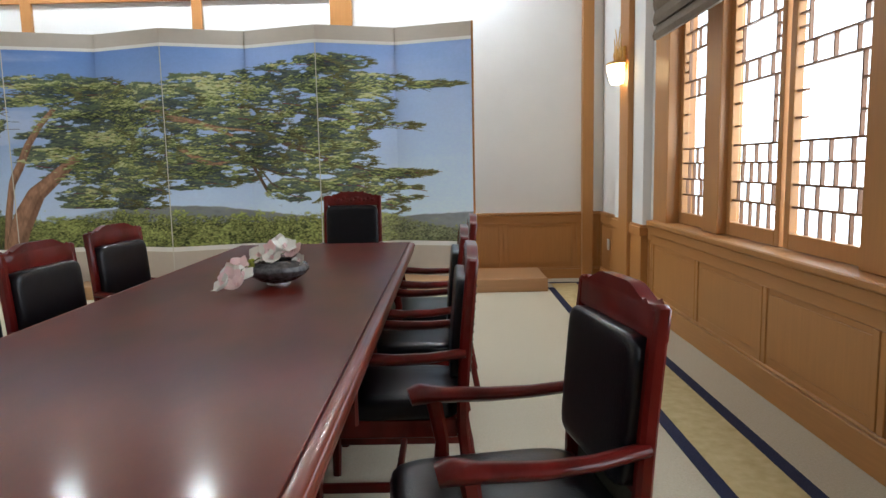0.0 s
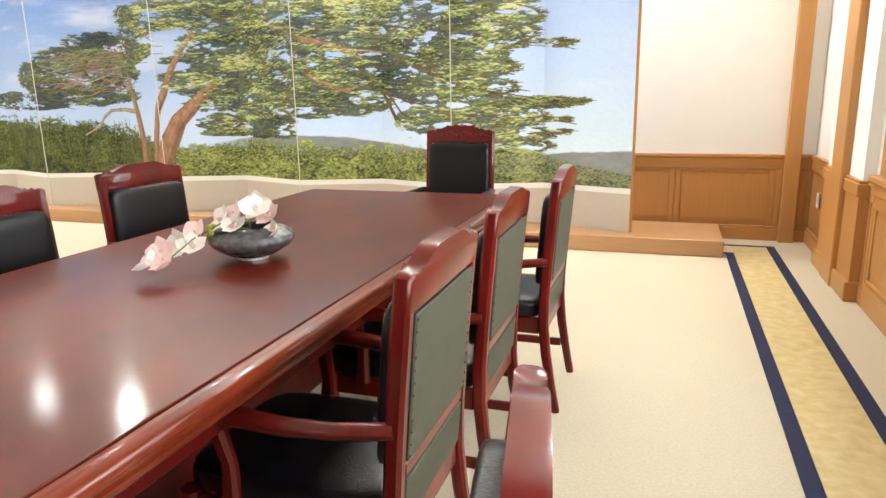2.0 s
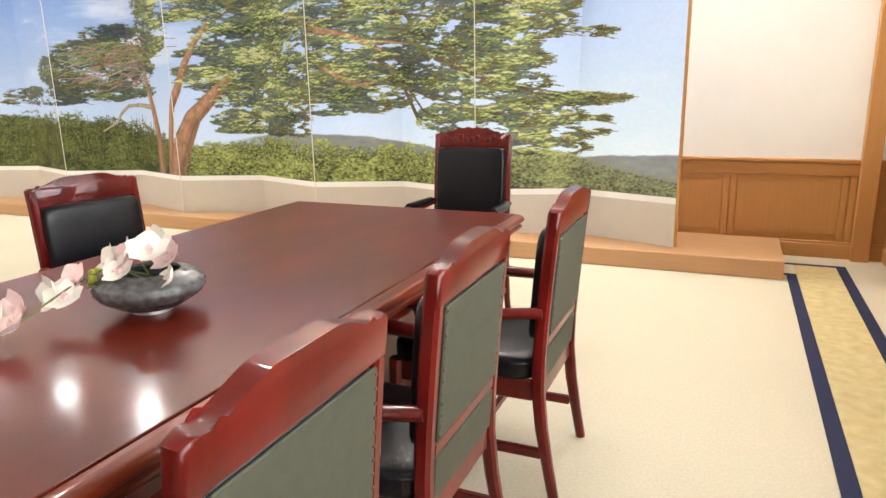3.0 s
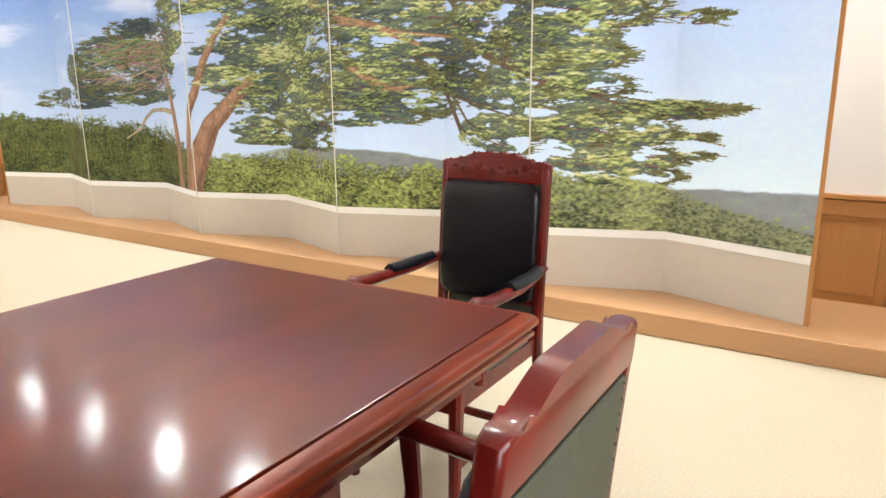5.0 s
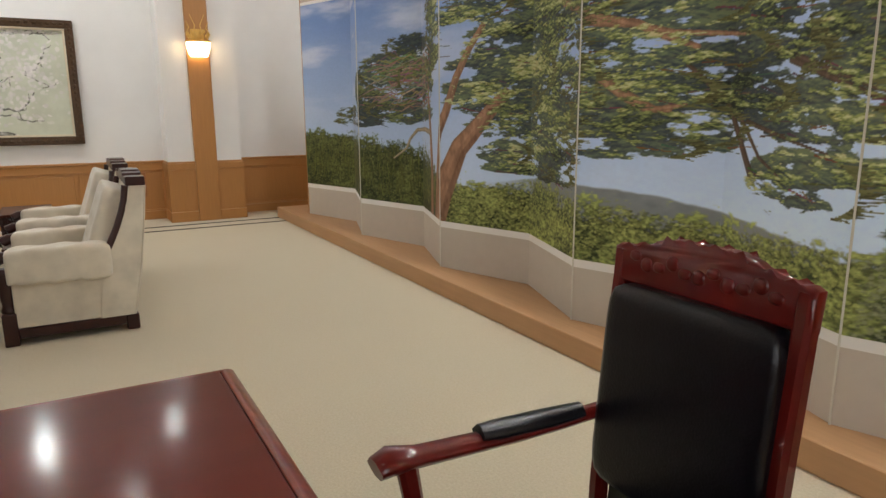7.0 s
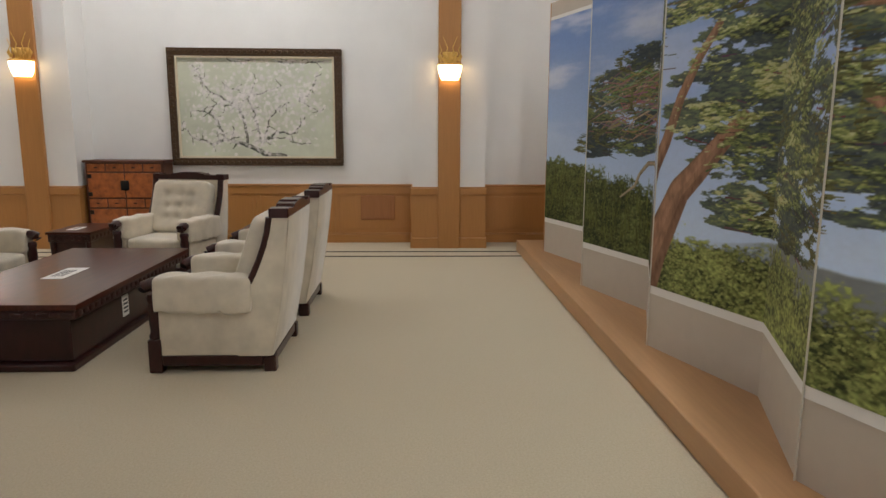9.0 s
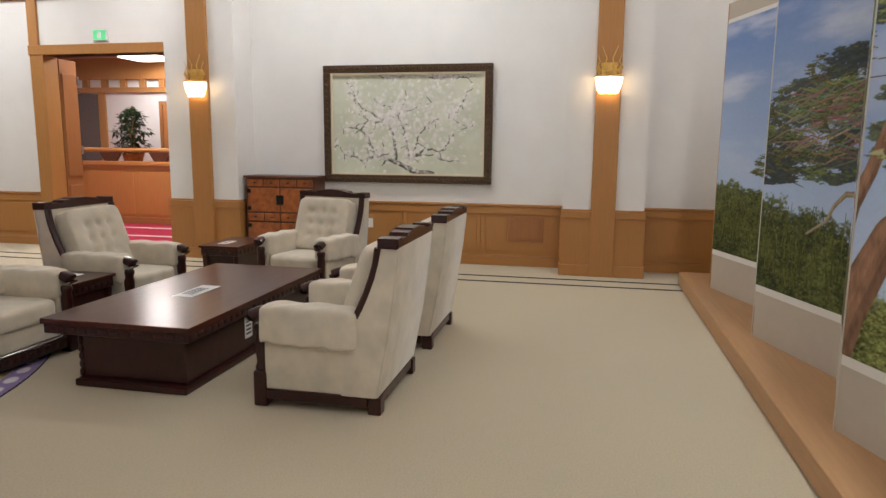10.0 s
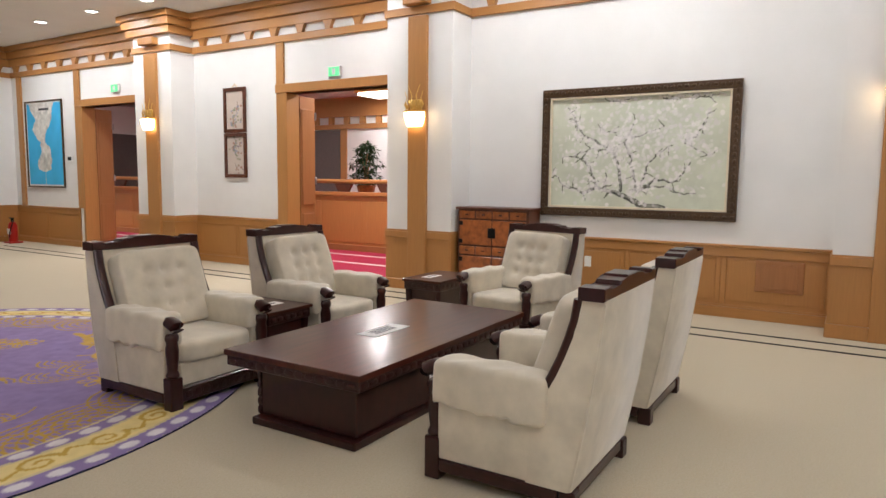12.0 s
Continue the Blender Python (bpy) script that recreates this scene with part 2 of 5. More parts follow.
def prism(bm, outline, y0, y1, m=None):
    """An outline of (x, z) drawn out from y0 to y1."""
    a = [bm.verts.new((x, y0, z)) for x, z in outline]
    b = [bm.verts.new((x, y1, z)) for x, z in outline]
    n = len(a)
    bm.faces.new(a)
    bm.faces.new(b[::-1])
    for i in range(n):
        bm.faces.new((a[i], b[i], b[(i + 1) % n], a[(i + 1) % n]))
    if m is not None:
        bmesh.ops.transform(bm, matrix=m, verts=a + b)
    return bm


# ---------------------------------------------------------------- painting tools
def fbm(h, w, cell, octaves=4, seed=0):
    rng = np.random.default_rng(seed)
    out, amp, tot = np.zeros((h, w)), 1.0, 0.0
    for _ in range(octaves):
        gh, gw = int(h / cell) + 3, int(w / cell) + 3
        g = rng.random((gh, gw))
        y, x = np.arange(h) / cell, np.arange(w) / cell
        yi, xi = y.astype(int), x.astype(int)
        fy, fx = (y - yi)[:, None], (x - xi)[None, :]
        fy, fx = fy * fy * (3 - 2 * fy), fx * fx * (3 - 2 * fx)
        g00, g01 = g[yi][:, xi], g[yi][:, xi + 1]
        g10, g11 = g[yi + 1][:, xi], g[yi + 1][:, xi + 1]
        out += amp * ((g00 * (1 - fx) + g01 * fx) * (1 - fy) + (g10 * (1 - fx) + g11 * fx) * fy)
        tot, amp, cell = tot + amp, amp * 0.5, max(1.0, cell / 2)
    return out / tot


def grain(h, w, cu, cv, octaves=4, seed=0):
    """Noise whose cells are cu wide and cv high."""
    k = cu / cv
    tall = fbm(int(h * k) + 2, w, cu, octaves, seed)
    rows = np.arange(h) * k
    i = rows.astype(int)
    f = (rows - i)[:, None]
    return tall[i] * (1 - f) + tall[np.minimum(i + 1, len(tall) - 1)] * f


def step_up(a, b, x):
    t = np.clip((x - a) / (b - a), 0, 1)
    return t * t * (3 - 2 * t)


class Paint:
    """A picture in the plane, in metres: u to the right from u0, v up from v0."""

    def __init__(self, u0, u1, v0, v1, step):
        self.u0, self.v0, self.step = u0, v0, step
        self.w, self.h = int(round((u1 - u0) / step)) + 1, int(round((v1 - v0) / step)) + 1
        self.img = np.zeros((self.h, self.w, 3))
        self.u = u0 + np.arange(self.w) * step
        self.v = v0 + np.arange(self.h) * step

    def dab(self, u, v, ru, rv, colour, alpha=1.0, turn=0.0):
        s, big = self.step, max(ru, rv)
        i0, i1 = max(0, int((u - big - self.u0) / s)), min(self.w, int((u + big - self.u0) / s) + 2)
        j0, j1 = max(0, int((v - big - self.v0) / s)), min(self.h, int((v + big - self.v0) / s) + 2)
        if i0 >= i1 or j0 >= j1:
            return
        du, dv = self.u[None, i0:i1] - u, self.v[j0:j1, None] - v
        c, q = math.cos(turn), math.sin(turn)
        d = ((du * c + dv * q) / ru) ** 2 + ((dv * c - du * q) / rv) ** 2
        a = np.clip((1.15 - d) * 2.5, 0, 1)[..., None] * alpha
        win = self.img[j0:j1, i0:i1]
        win[...] = win * (1 - a) + np.array(colour) * a

    def stroke(self, pts, r0, r1, colour, rough=0.25, rng=None):
        total = sum(math.dist(a, b) for a, b in zip(pts, pts[1:]))
        done = 0.0
        for a, b in zip(pts, pts[1:]):
            d = math.dist(a, b)
            n = max(2, int(d / (self.step * 1.0)))
            for i in range(n):
                f = i / n
                r = r0 + (r1 - r0) * (done + d * f) / total
                shade = 1 + rough * (rng.random() * 2 - 1) if rng is not None else 1
                self.dab(a[0] + (b[0] - a[0]) * f, a[1] + (b[1] - a[1]) * f, r, r, [c * shade for c in colour])
            done += d


def print_mesh(name, place, us, vs, colours, mat, parent=None, keep=None):
    """A grid of points place(u, v) that carries the picture's colours."""
    nu, nv = len(us), len(vs)
    gu, gv = np.meshgrid(np.asarray(us, float), np.asarray(vs, float))
    co = np.stack([np.broadcast_to(c, gu.shape) for c in place(gu, gv)], -1).astype(np.float32).reshape(-1, 3)
    idx = np.arange(nu * nv).reshape(nv, nu)
    quads = np.stack([idx[:-1, :-1], idx[:-1, 1:], idx[1:, 1:], idx[1:, :-1]], -1).reshape(-1, 4)
    if keep is not None:
        quads = quads[keep(co[quads].mean(axis=1))]
    me = bpy.data.meshes.new(name)
    me.vertices.add(len(co))
    me.vertices.foreach_set("co", co.ravel())
    me.loops.add(len(quads) * 4)
    me.loops.foreach_set("vertex_index", quads.ravel().astype(np.int32))
    me.polygons.add(len(quads))
    me.polygons.foreach_set("loop_start", np.arange(0, len(quads) * 4, 4, dtype=np.int32))
    me.update(calc_edges=True)
    at = me.color_attributes.new("print", "FLOAT_COLOR", "POINT")
    rgba = np.ones((nu * nv, 4), dtype=np.float32)
    rgba[:, :3] = np.clip(colours, 0, 1).reshape(-1, 3)
    at.data.foreach_set("color", rgba.ravel())
    me.materials.append(mat)
    ob = new(name, me)
    ob.parent = parent
    return ob


# ---------------------------------------------------------------- the room's shell
XW, XE, YN, YS = -9.4, 1.74, 7.95, -9.2      # inner faces of the walls
PIL = -8.95                                  # face of the west pilasters
WTOP = 0.765                                 # top of the wainscot

solo("floor", bx(XW - 0.2, XE + 0.2, YS - 0.2, YN + 0.2, -0.15, 0.0), CARPET, "beige wall-to-wall carpet", "floor", kind="structure")
solo("ceiling", bx(XW - 0.2, XE + 0.2, YS - 0.2, YN + 0.2, CEIL, CEIL + 0.15), CEILING, "off-white painted ceiling", "ceiling", kind="structure")
solo("wall_north", bx(XW - 0.2, XE + 0.2, YN, YN + 0.2, 0, CEIL), PLASTER, "white papered wall", "wall", kind="structure")
solo("wall_south", bx(XW - 0.2, XE + 0.2, YS - 0.2, YS, 0, CEIL), PLASTER, "white papered wall", "wall", kind="structure")

WY0, WY1, WZ0, WZ1 = -0.6, 5.66, 0.82, 2.95   # window opening
bm = bmesh.new()
box(bm, XE, XE + 0.2, YS, WY0 - 0.15, 0, CEIL)
box(bm, XE, XE + 0.2, WY1 + 0.34, YN, 0, CEIL)
box(bm, XE, XE + 0.2, WY0 - 0.15, WY1 + 0.34, 0, WZ0 - 0.05)
box(bm, XE, XE + 0.2, WY0 - 0.15, WY1 + 0.34, WZ1 + 0.163, CEIL)
solo("wall_east", bm, PLASTER, "white papered wall with a long window", "wall", kind="structure")

D1 = (-1.36, 0.86, 2.66)     # doorways: from, to, height
D2 = (-6.68, -4.62, 2.70)
bm = bmesh.new()
for a, b in ((YS, D2[0]), (D2[1], D1[0]), (D1[1], YN)):
    box(bm, XW - 0.2, XW, a, b, 0, CEIL)
for a, b, h in (D1, D2):
    box(bm, XW - 0.2, XW, a, b, h, CEIL)
solo("wall_west", bm, PLASTER, "white papered wall with two doorways", "wall", kind="structure")


def wainscot(name, origin, turn, length, seams, top=WTOP, base=0.13, vent=None):
    """Oak panelling along +x from origin, its face towards -y."""
    m = pose(*origin, 0, 0, turn)
    bm = bmesh.new()
    box(bm, 0, length, -0.012, 0, base, top - 0.03, m=m)
    box(bm, 0, length, -0.040, 0, top - 0.03, top, 0.006, m=m)
    box(bm, 0, length, -0.028, 0, top - 0.125, top - 0.033, 0.004, m=m)
    body = solo(name, bm, OAK_H, "honey-coloured oak panelling", "wainscot", kind="structure")
    bm = bmesh.new()
    box(bm, 0, length, -0.034, 0, 0.0, base - 0.02, 0.004, m=m)
    box(bm, 0, length, -0.026, 0, base - 0.018, base, 0.005, m=m)
    part("baseboard", bm, OAK_H, body)
    edges = [0.0, *seams, length]
    for a, b in zip(edges, edges[1:]):
        if b - a < 0.12:
            continue
        bm = bmesh.new()
        box(bm, a + 0.004, a + 0.05, -0.024, -0.013, base + 0.003, top - 0.128, 0.003, m=m)
        box(bm, b - 0.05, b - 0.004, -0.024, -0.013, base + 0.003, top - 0.128, 0.003, m=m)
        box(bm, a + 0.053, b - 0.053, -0.018, -0.0125, base + 0.05, top - 0.16, 0.004, m=m)
        part("panel", bm, OAK_V, body)
    if vent:
        bm = bmesh.new()
        box(bm, vent - 0.22, vent + 0.22, -0.036, -0.019, 0.30, 0.62, 0.006, m=m)
        box(bm, vent - 0.17, vent + 0.17, -0.042, -0.037, 0.34, 0.58, 0.004, m=m)
        part("access_panel", bm, OAK_D, body, "reddish oak access panel")
    return body


def seams(length, step):
    n = max(1, round(length / step))
    return [length * i / n for i in range(1, n)]


wainscot("wainscot_north", (XW, YN, 0), 0, XE - XW, [XE - XW - 3.9, XE - XW - 2.3, XE - XW - 1.13, XE - XW - 0.3])
for i, (a, b) in enumerate(((YS, D2[0] - 0.17), (D2[1] + 0.1, -4.36), (-3.4, D1[0] - 0.16), (1.83, 5.87), (6.77, YN))):
    wainscot("wainscot_west_%d" % (i + 1), (XW, a, 0), 90, b - a, seams(b - a, 0.98), vent=3.58 if i == 3 else None)
wainscot("wainscot_east_1", (XE, 7.95, 0), -90, 0.83, [])
wainscot("wainscot_east_2", (XE, 6.13, 0), -90, 0.12, [])
wainscot("wainscot_east_3", (XE, 6.01, 0), -90, 6.01 - YS, seams(6.01 - YS, 1.02), top=0.74, base=0.18)
wainscot("wainscot_south", (XE, YS, 0), 180, XE - XW, seams(XE - XW, 1.0))


def pilaster(name, origin, turn, width, depth, strip, strip_at):
    """A pier with a white shaft, an oak foot and an oak strip down its face; local -y is its face."""
    m = pose(*origin, 0, 0, turn)
    h = width / 2
    bm = box(bmesh.new(), -h, h, -depth, 0, 0, CEIL, m=m)
    body = solo(name, bm, PLASTER, "white pier with an oak strip and oak foot", "pilaster", kind="structure")
    bm = bmesh.new()
    for x0, x1 in ((-h - 0.012, strip_at - strip / 2), (strip_at + strip / 2, h + 0.012)):
        box(bm, x0, x1, -depth - 0.014, 0.0, 0.13, WTOP - 0.10, m=m)
        box(bm, x0 - 0.01 if x0 < strip_at - strip else x0, x1 + 0.01 if x1 > strip_at + strip else x1, -depth - 0.03, 0.0, WTOP - 0.098, WTOP - 0.02, 0.004, m=m)
        box(bm, x0, x1, -depth - 0.02, 0.0, WTOP - 0.019, WTOP, 0.004, m=m)
        box(bm, x0 - 0.015 if x0 < strip_at - strip else x0, x1 + 0.015 if x1 > strip_at + strip else x1, -depth - 0.04, 0.0, 0.0, 0.128, 0.006, m=m)
    part("foot", bm, OAK_V, body, "oak foot of the pier")
    bm = bmesh.new()
    box(bm, strip_at - strip / 2, strip_at + strip / 2, -depth - 0.05, -depth + 0.01, 0, CEIL - 0.62, 0.006, m=m)
    part("strip", bm, OAK_V, body, "upright oak strip")
    bm = bmesh.new()
    for k, (z0, z1) in enumerate(((3.40, 3.50), (3.66, 3.78), (3.78, 3.9), (3.9, CEIL))):
        e = 0.03 + 0.05 * k
        box(bm, -h - e, h + e, -depth - e, 0, z0, z1 - 0.003, 0.006, m=m)
    box(bm, strip_at - strip / 2 - 0.04, strip_at + strip / 2 + 0.04, -depth - 0.12, -depth, 3.505, 3.62, 0.01, m=m)
    part("capital", bm, OAK_H, body, "stepped oak capital")
    return body


pilaster("pilaster_1", (XW, 6.315, 0), 90, 0.90, XW * -1 + PIL, 0.27, 0.0)
pilaster("pilaster_2", (XW, 1.34, 0), 90, 0.96, XW * -1 + PIL, 0.27, 0.0)
pilaster("pilaster_3", (XW, -3.88, 0), 90, 0.94, XW * -1 + PIL, 0.30, 0.0)
pilaster("pilaster_4", (XE, 6.61, 0), -90, 0.96, 0.07, 0.30, 0.0)


def cornice(name, origin, turn, length, pitch=0.52):
    m = pose(*origin, 0, 0, turn)
    bm = bmesh.new()
    box(bm, 0, length, -0.05, 0, 3.40, 3.50, 0.006, m=m)
    box(bm, 0, length, -0.07, 0, 3.62, 3.76, 0.006, m=m)
    box(bm, 0, length, -0.13, 0, 3.763, 3.90, 0.008, m=m)
    box(bm, 0, length, -0.20, 0, 3.903, CEIL, 0.008, m=m)
    body = solo(name, bm, OAK_H, "stepped oak beam under the ceiling", "cornice", kind="structure")
    n = int(length / pitch)
    shape = [(-0.10, 3.62), (0.10, 3.62), (0.06, 3.56), (0.045, 3.50), (-0.045, 3.50), (-0.06, 3.56)]
    for i in range(n):
        x = (i + 0.5) * length / n
        part("bracket", prism(bmesh.new(), [(x + a, z) for a, z in shape], -0.06, 0, m=m), OAK_V, body)
    return body


for i, (a, b) in enumerate(((YS, -4.36), (-3.4, 0.86), (1.83, 5.87), (6.77, YN))):
    cornice("cornice_west_%d" % (i + 1), (XW, a, 0), 90, b - a)
cornice("cornice_north", (XW, YN, 0), 0, XE - XW)
cornice("cornice_south", (XE, YS, 0), 180, XE - XW)
cornice("cornice_east_1", (XE, 6.1, 0), -90, 6.1 - YS)

bm = bmesh.new()
for x, w in ((-6.3, 0.12), (-4.62, 0.12), (-2.735, 0.11), (-1.15, 0.24)):
    box(bm, x - w / 2, x + w / 2, YN - 0.045, YN, WTOP + 0.003, 3.40, 0.004)
box(bm, 1.495, 1.615, YN - 0.10, YN, 0.0, 3.40, 0.004)
box(bm, -8.9, -0.9, YN - 0.035, YN, 3.17, 3.26, 0.004)
solo("trim_north", bm, OAK_V, "oak posts and rail on the wall", "trim", kind="structure")
bm = bmesh.new()
box(bm, XW, XW + 0.04, -8.95, -8.8, WTOP + 0.003, 3.4, 0.004)
box(bm, XW, XW + 0.04, -6.86, -6.70, WTOP + 0.003, 3.4, 0.004)
box(bm, XW, XW + 0.04, D1[0] - 0.15, D1[0] - 0.002, 0.0, 3.4, 0.004)
solo("trim_posts", bm, OAK_V, "oak wall posts", "trim", kind="structure")


# ---------------------------------------------------------------- doorways and hall beyond
def doorway(name, d):
    a, b, h = d
    bm = bmesh.new()
    box(bm, XW - 0.22, XW + 0.05, a - 0.0, a + 0.07, 0, h, 0.005)
    box(bm, XW - 0.22, XW + 0.05, b - 0.07, b, 0, h, 0.005)
    box(bm, XW - 0.22, XW + 0.055, a - 0.16, b + 0.1, h - 0.0, h + 0.13, 0.006)
    ob = solo(name, bm, OAK_V, "oak door frame with an open leaf", "door", kind="structure")
    # leaf folded back into the hall
    bm = bmesh.new()
    box(bm, XW - 0.56, XW - 0.225, a + 0.03, a + 0.075, 0.01, h - 0.02, 0.004)
    leaf = part("door_leaf", bm, OAK_D, ob, "open oak door leaf")
    for z0, z1 in ((0.15, 0.85), (0.98, 2.45)):
        part("leaf_panel", bx(XW - 0.53, XW - 0.26, a + 0.075, a + 0.087, z0, z1, 0.006), OAK_D, leaf)
    for z in (1.30, 2.30):
        part("hinge", bx(XW - 0.585, XW - 0.55, a + 0.025, a + 0.09, z, z + 0.12, 0.004), STEEL, leaf, "bright steel hinge")
    return ob


doorway("door_1", D1)
doorway("door_2", D2)

HX, HFAR = -12.0, -15.2
solo("hall_floor", bx(HFAR - 0.2, XW - 0.2, -12.5, 3.5, -0.15, 0.004), REDCARPET, "crimson carpet in the hall", "carpet", kind="structure")
bm = bmesh.new()
for x in (-10.55, -11.45):
    box(bm, x - 0.05, x + 0.05, -12.4, 3.4, 0.004, 0.009)
solo("hall_floor_trim", bm, WHITECARPET, "pale stripes woven along the crimson carpet", "trim", kind="structure")
solo("hall_ceiling", bx(HFAR - 0.2, XW - 0.2, -12.5, 3.5, 3.4, 3.55), CEILING, "off-white hall ceiling", "ceiling", kind="structure")
bm = bmesh.new()
box(bm, HFAR - 0.2, HFAR, -12.5, 3.5, 0, 3.4)
box(bm, HFAR, XW - 0.2, -12.5, -12.3, 0, 3.4)
box(bm, HFAR, XW - 0.2, 3.3, 3.5, 0, 3.4)
solo("hall_wall", bm, PLASTER, "white hall walls", "wall", kind="structure")
bm = bmesh.new()
box(bm, HFAR, HFAR + 0.06, -12.3, 3.3, 2.62, 2.74)
box(bm, HFAR, HFAR + 0.10, -12.3, 3.3, 2.92, 3.4)
for y in (-9.5, -7.4, -5.05, -1.5, 1.0):
    box(bm, HFAR, HFAR + 0.05, y - 0.09, y + 0.09, 0, 2.62)
box(bm, HFAR, HFAR + 0.03, -12.3, 3.3, 0, 0.9)
for k in range(30):
    box(bm, HFAR + 0.001, HFAR + 0.09, -12.0 + k * 0.5, -11.86 + k * 0.5, 2.743, 2.918)
solo("hall_trim", bm, OAK_V, "oak beams and posts of the hall", "trim", kind="structure")
solo("hall_panel_end", bx(HFAR + 0.3, -12.4, -12.3, -12.26, 0.95, 2.60), GREYPANEL, "dark grey panel between oak posts", "wall panel", kind="structure")
solo("hall_panel", bx(HFAR, HFAR + 0.04, -7.25, -5.16, 0.95, 2.60), GREYPANEL, "dark grey panel between oak posts", "wall panel", kind="structure")

hd = tagged(new("hall_door"), "panelled oak door in the hall's far wall", "door", kind="structure")
part("leaf", bx(HFAR + 0.012, HFAR + 0.06, -3.44, -2.50, 0.01, 2.33, 0.005), HALLOAK, hd)
for y0, y1, z0, z1 in ((-3.34, -3.01, 1.30, 2.22), (-2.93, -2.60, 1.30, 2.22), (-3.34, -3.01, 0.2, 1.2), (-2.93, -2.60, 0.2, 1.2)):
    part("door_panel", bx(HFAR + 0.061, HFAR + 0.075, y0, y1, z0, z1, 0.008), OAK_D, hd)
bm = bmesh.new()
for y in (-3.53, -2.495):
    box(bm, HFAR + 0.011, HFAR + 0.085, y, y + 0.085, 0.01, 2.42, 0.005)
box(bm, HFAR + 0.011, HFAR + 0.085, -3.44, -2.50, 2.335, 2.42, 0.005)
part("door_frame", bm, OAK_D, hd)

bal = tagged(new("balustrade"), "oak panelled balustrade with a round handrail", "balustrade")
part("panel_wall", bx(HX - 0.06, HX + 0.0, -12.2, 3.2, 0, 1.06, 0.004), HALLOAK, bal)
part("cap", bx(HX - 0.10, HX + 0.05, -12.2, 3.2, 1.062, 1.14, 0.01), HALLOAK, bal)
part("skirting", bx(HX, HX + 0.03, -12.2, 3.2, 0.004, 0.12, 0.004), OAK_D, bal)
for k in range(15):
    y = -12.1 + k * 1.02
    part("panel", bx(HX + 0.001, HX + 0.014, y + 0.06, y + 0.96, 0.17, 0.96, 0.006), HALLOAK, bal)
    part("bracket", prism(bmesh.new(), [(-0.22, 1.30), (0.22, 1.30), (0.12, 1.142), (-0.12, 1.142)], -0.03, 0.03,
                          m=pose(HX - 0.02, y + 0.5, 0, 0, 0, 90)), CHESTDARK, bal)
part("handrail", tube(bmesh.new(), [(HX - 0.02, -12.2, 1.34), (HX - 0.02, 3.2, 1.34)], 0.042, 12), OAK_H, bal, smooth=True)

# plant in the hall
plant = thing("potted_plant", "leafy green potted tree in the hall", "plant")
plant.location = (-14.2, -3.58, 0)
part("stand", bx(-0.16, 0.16, -0.16, 0.16, 0.004, 0.88, 0.01), CHESTDARK, plant, "dark wooden plant stand")
part("pot", lathe(bmesh.new(), [(0.13, 0.882), (0.19, 1.10), (0.22, 1.24), (0.20, 1.24), (0.18, 1.18)], 20), CHEST, plant, "brown glazed pot", True)
rng = random.Random(4)
bm = bmesh.new()
for k in range(4):
    a = k * 1.6
    tube(bm, [(0.03 * math.cos(a), 0.03 * math.sin(a), 1.17), (0.05 * math.cos(a), 0.05 * math.sin(a), 1.5), (0.10 * math.cos(a + 1), 0.10 * math.sin(a + 1), 1.95)], 0.016, 6)
part("trunk", bm, OAK_D, plant, "thin brown stems")
bm = bmesh.new()
for k in range(900):
    z = 1.24 + 0.98 * rng.random()
    r = 0.33 * math.sin(math.pi * (0.22 + 0.70 * (z - 1.24) / 0.98)) * rng.random() ** 0.5 * (1 + 0.25 * math.sin(z * 19))
    a = rng.random() * 6.283
    m = Matrix.Translation((r * math.cos(a), r * math.sin(a), z)) @ Euler((rng.uniform(-1.1, 0.4), rng.uniform(-0.6, 0.6), rng.random() * 6.283)).to_matrix().to_4x4()
    s = rng.uniform(0.05, 0.09)
    vs = [bm.verts.new(m @ Vector(p)) for p in ((0, 0, 0), (0.3 * s, 0.7 * s, 0.1 * s), (0, 2.0 * s, -0.1 * s), (-0.3 * s, 0.7 * s, 0.1 * s))]
    bm.faces.new(vs)
part("crown", bm, LEAF, plant, "drooping green leaves")

hl = thing("ceiling_light", "square lit lamp on the hall ceiling", "ceiling light")
hl.location = (-14.3, -3.2, 3.4)
part("frame", bx(-0.45, 0.45, -0.45, 0.45, -0.10, 0, 0.01), BRASS, hl)
part("diffuser", bx(-0.40, 0.40, -0.40, 0.40, -0.16, -0.101, 0.02), DISC, hl)
lamp(-14.3, -3.2, 3.22, 70, 0.7, (1.0, 0.95, 0.9))
# two fill lamps added to brighten the hall; no fitting belongs to them
lamp(-11.0, -0.8, 3.35, 200, 0.5, (1.0, 0.95, 0.9))
lamp(-11.2, -7.0, 3.3, 130, 0.7, (1.0, 0.95, 0.9))

# ---------------------------------------------------------------- window
win = tagged(new("window_1"), "long oak lattice window full of daylight", "window", kind="structure")
bm = bmesh.new()
box(bm, XE - 0.02, XE + 0.2, WY1, WY1 + 0.34, WZ0 - 0.05, WZ1, 0.006)
box(bm, XE - 0.02, XE + 0.2, WY0 - 0.15, WY0, WZ0 - 0.05, WZ1, 0.006)
box(bm, XE - 0.02, XE + 0.2, WY0 - 0.15, WY1 + 0.34, WZ1 + 0.003, WZ1 + 0.16, 0.006)
part("window_frame", bm, OAK_V, win)
bm = bmesh.new()
box(bm, XE - 0.075, XE + 0.19, WY0 - 0.15, WY1 + 0.35, WZ0 - 0.045, WZ0 - 0.003, 0.008)
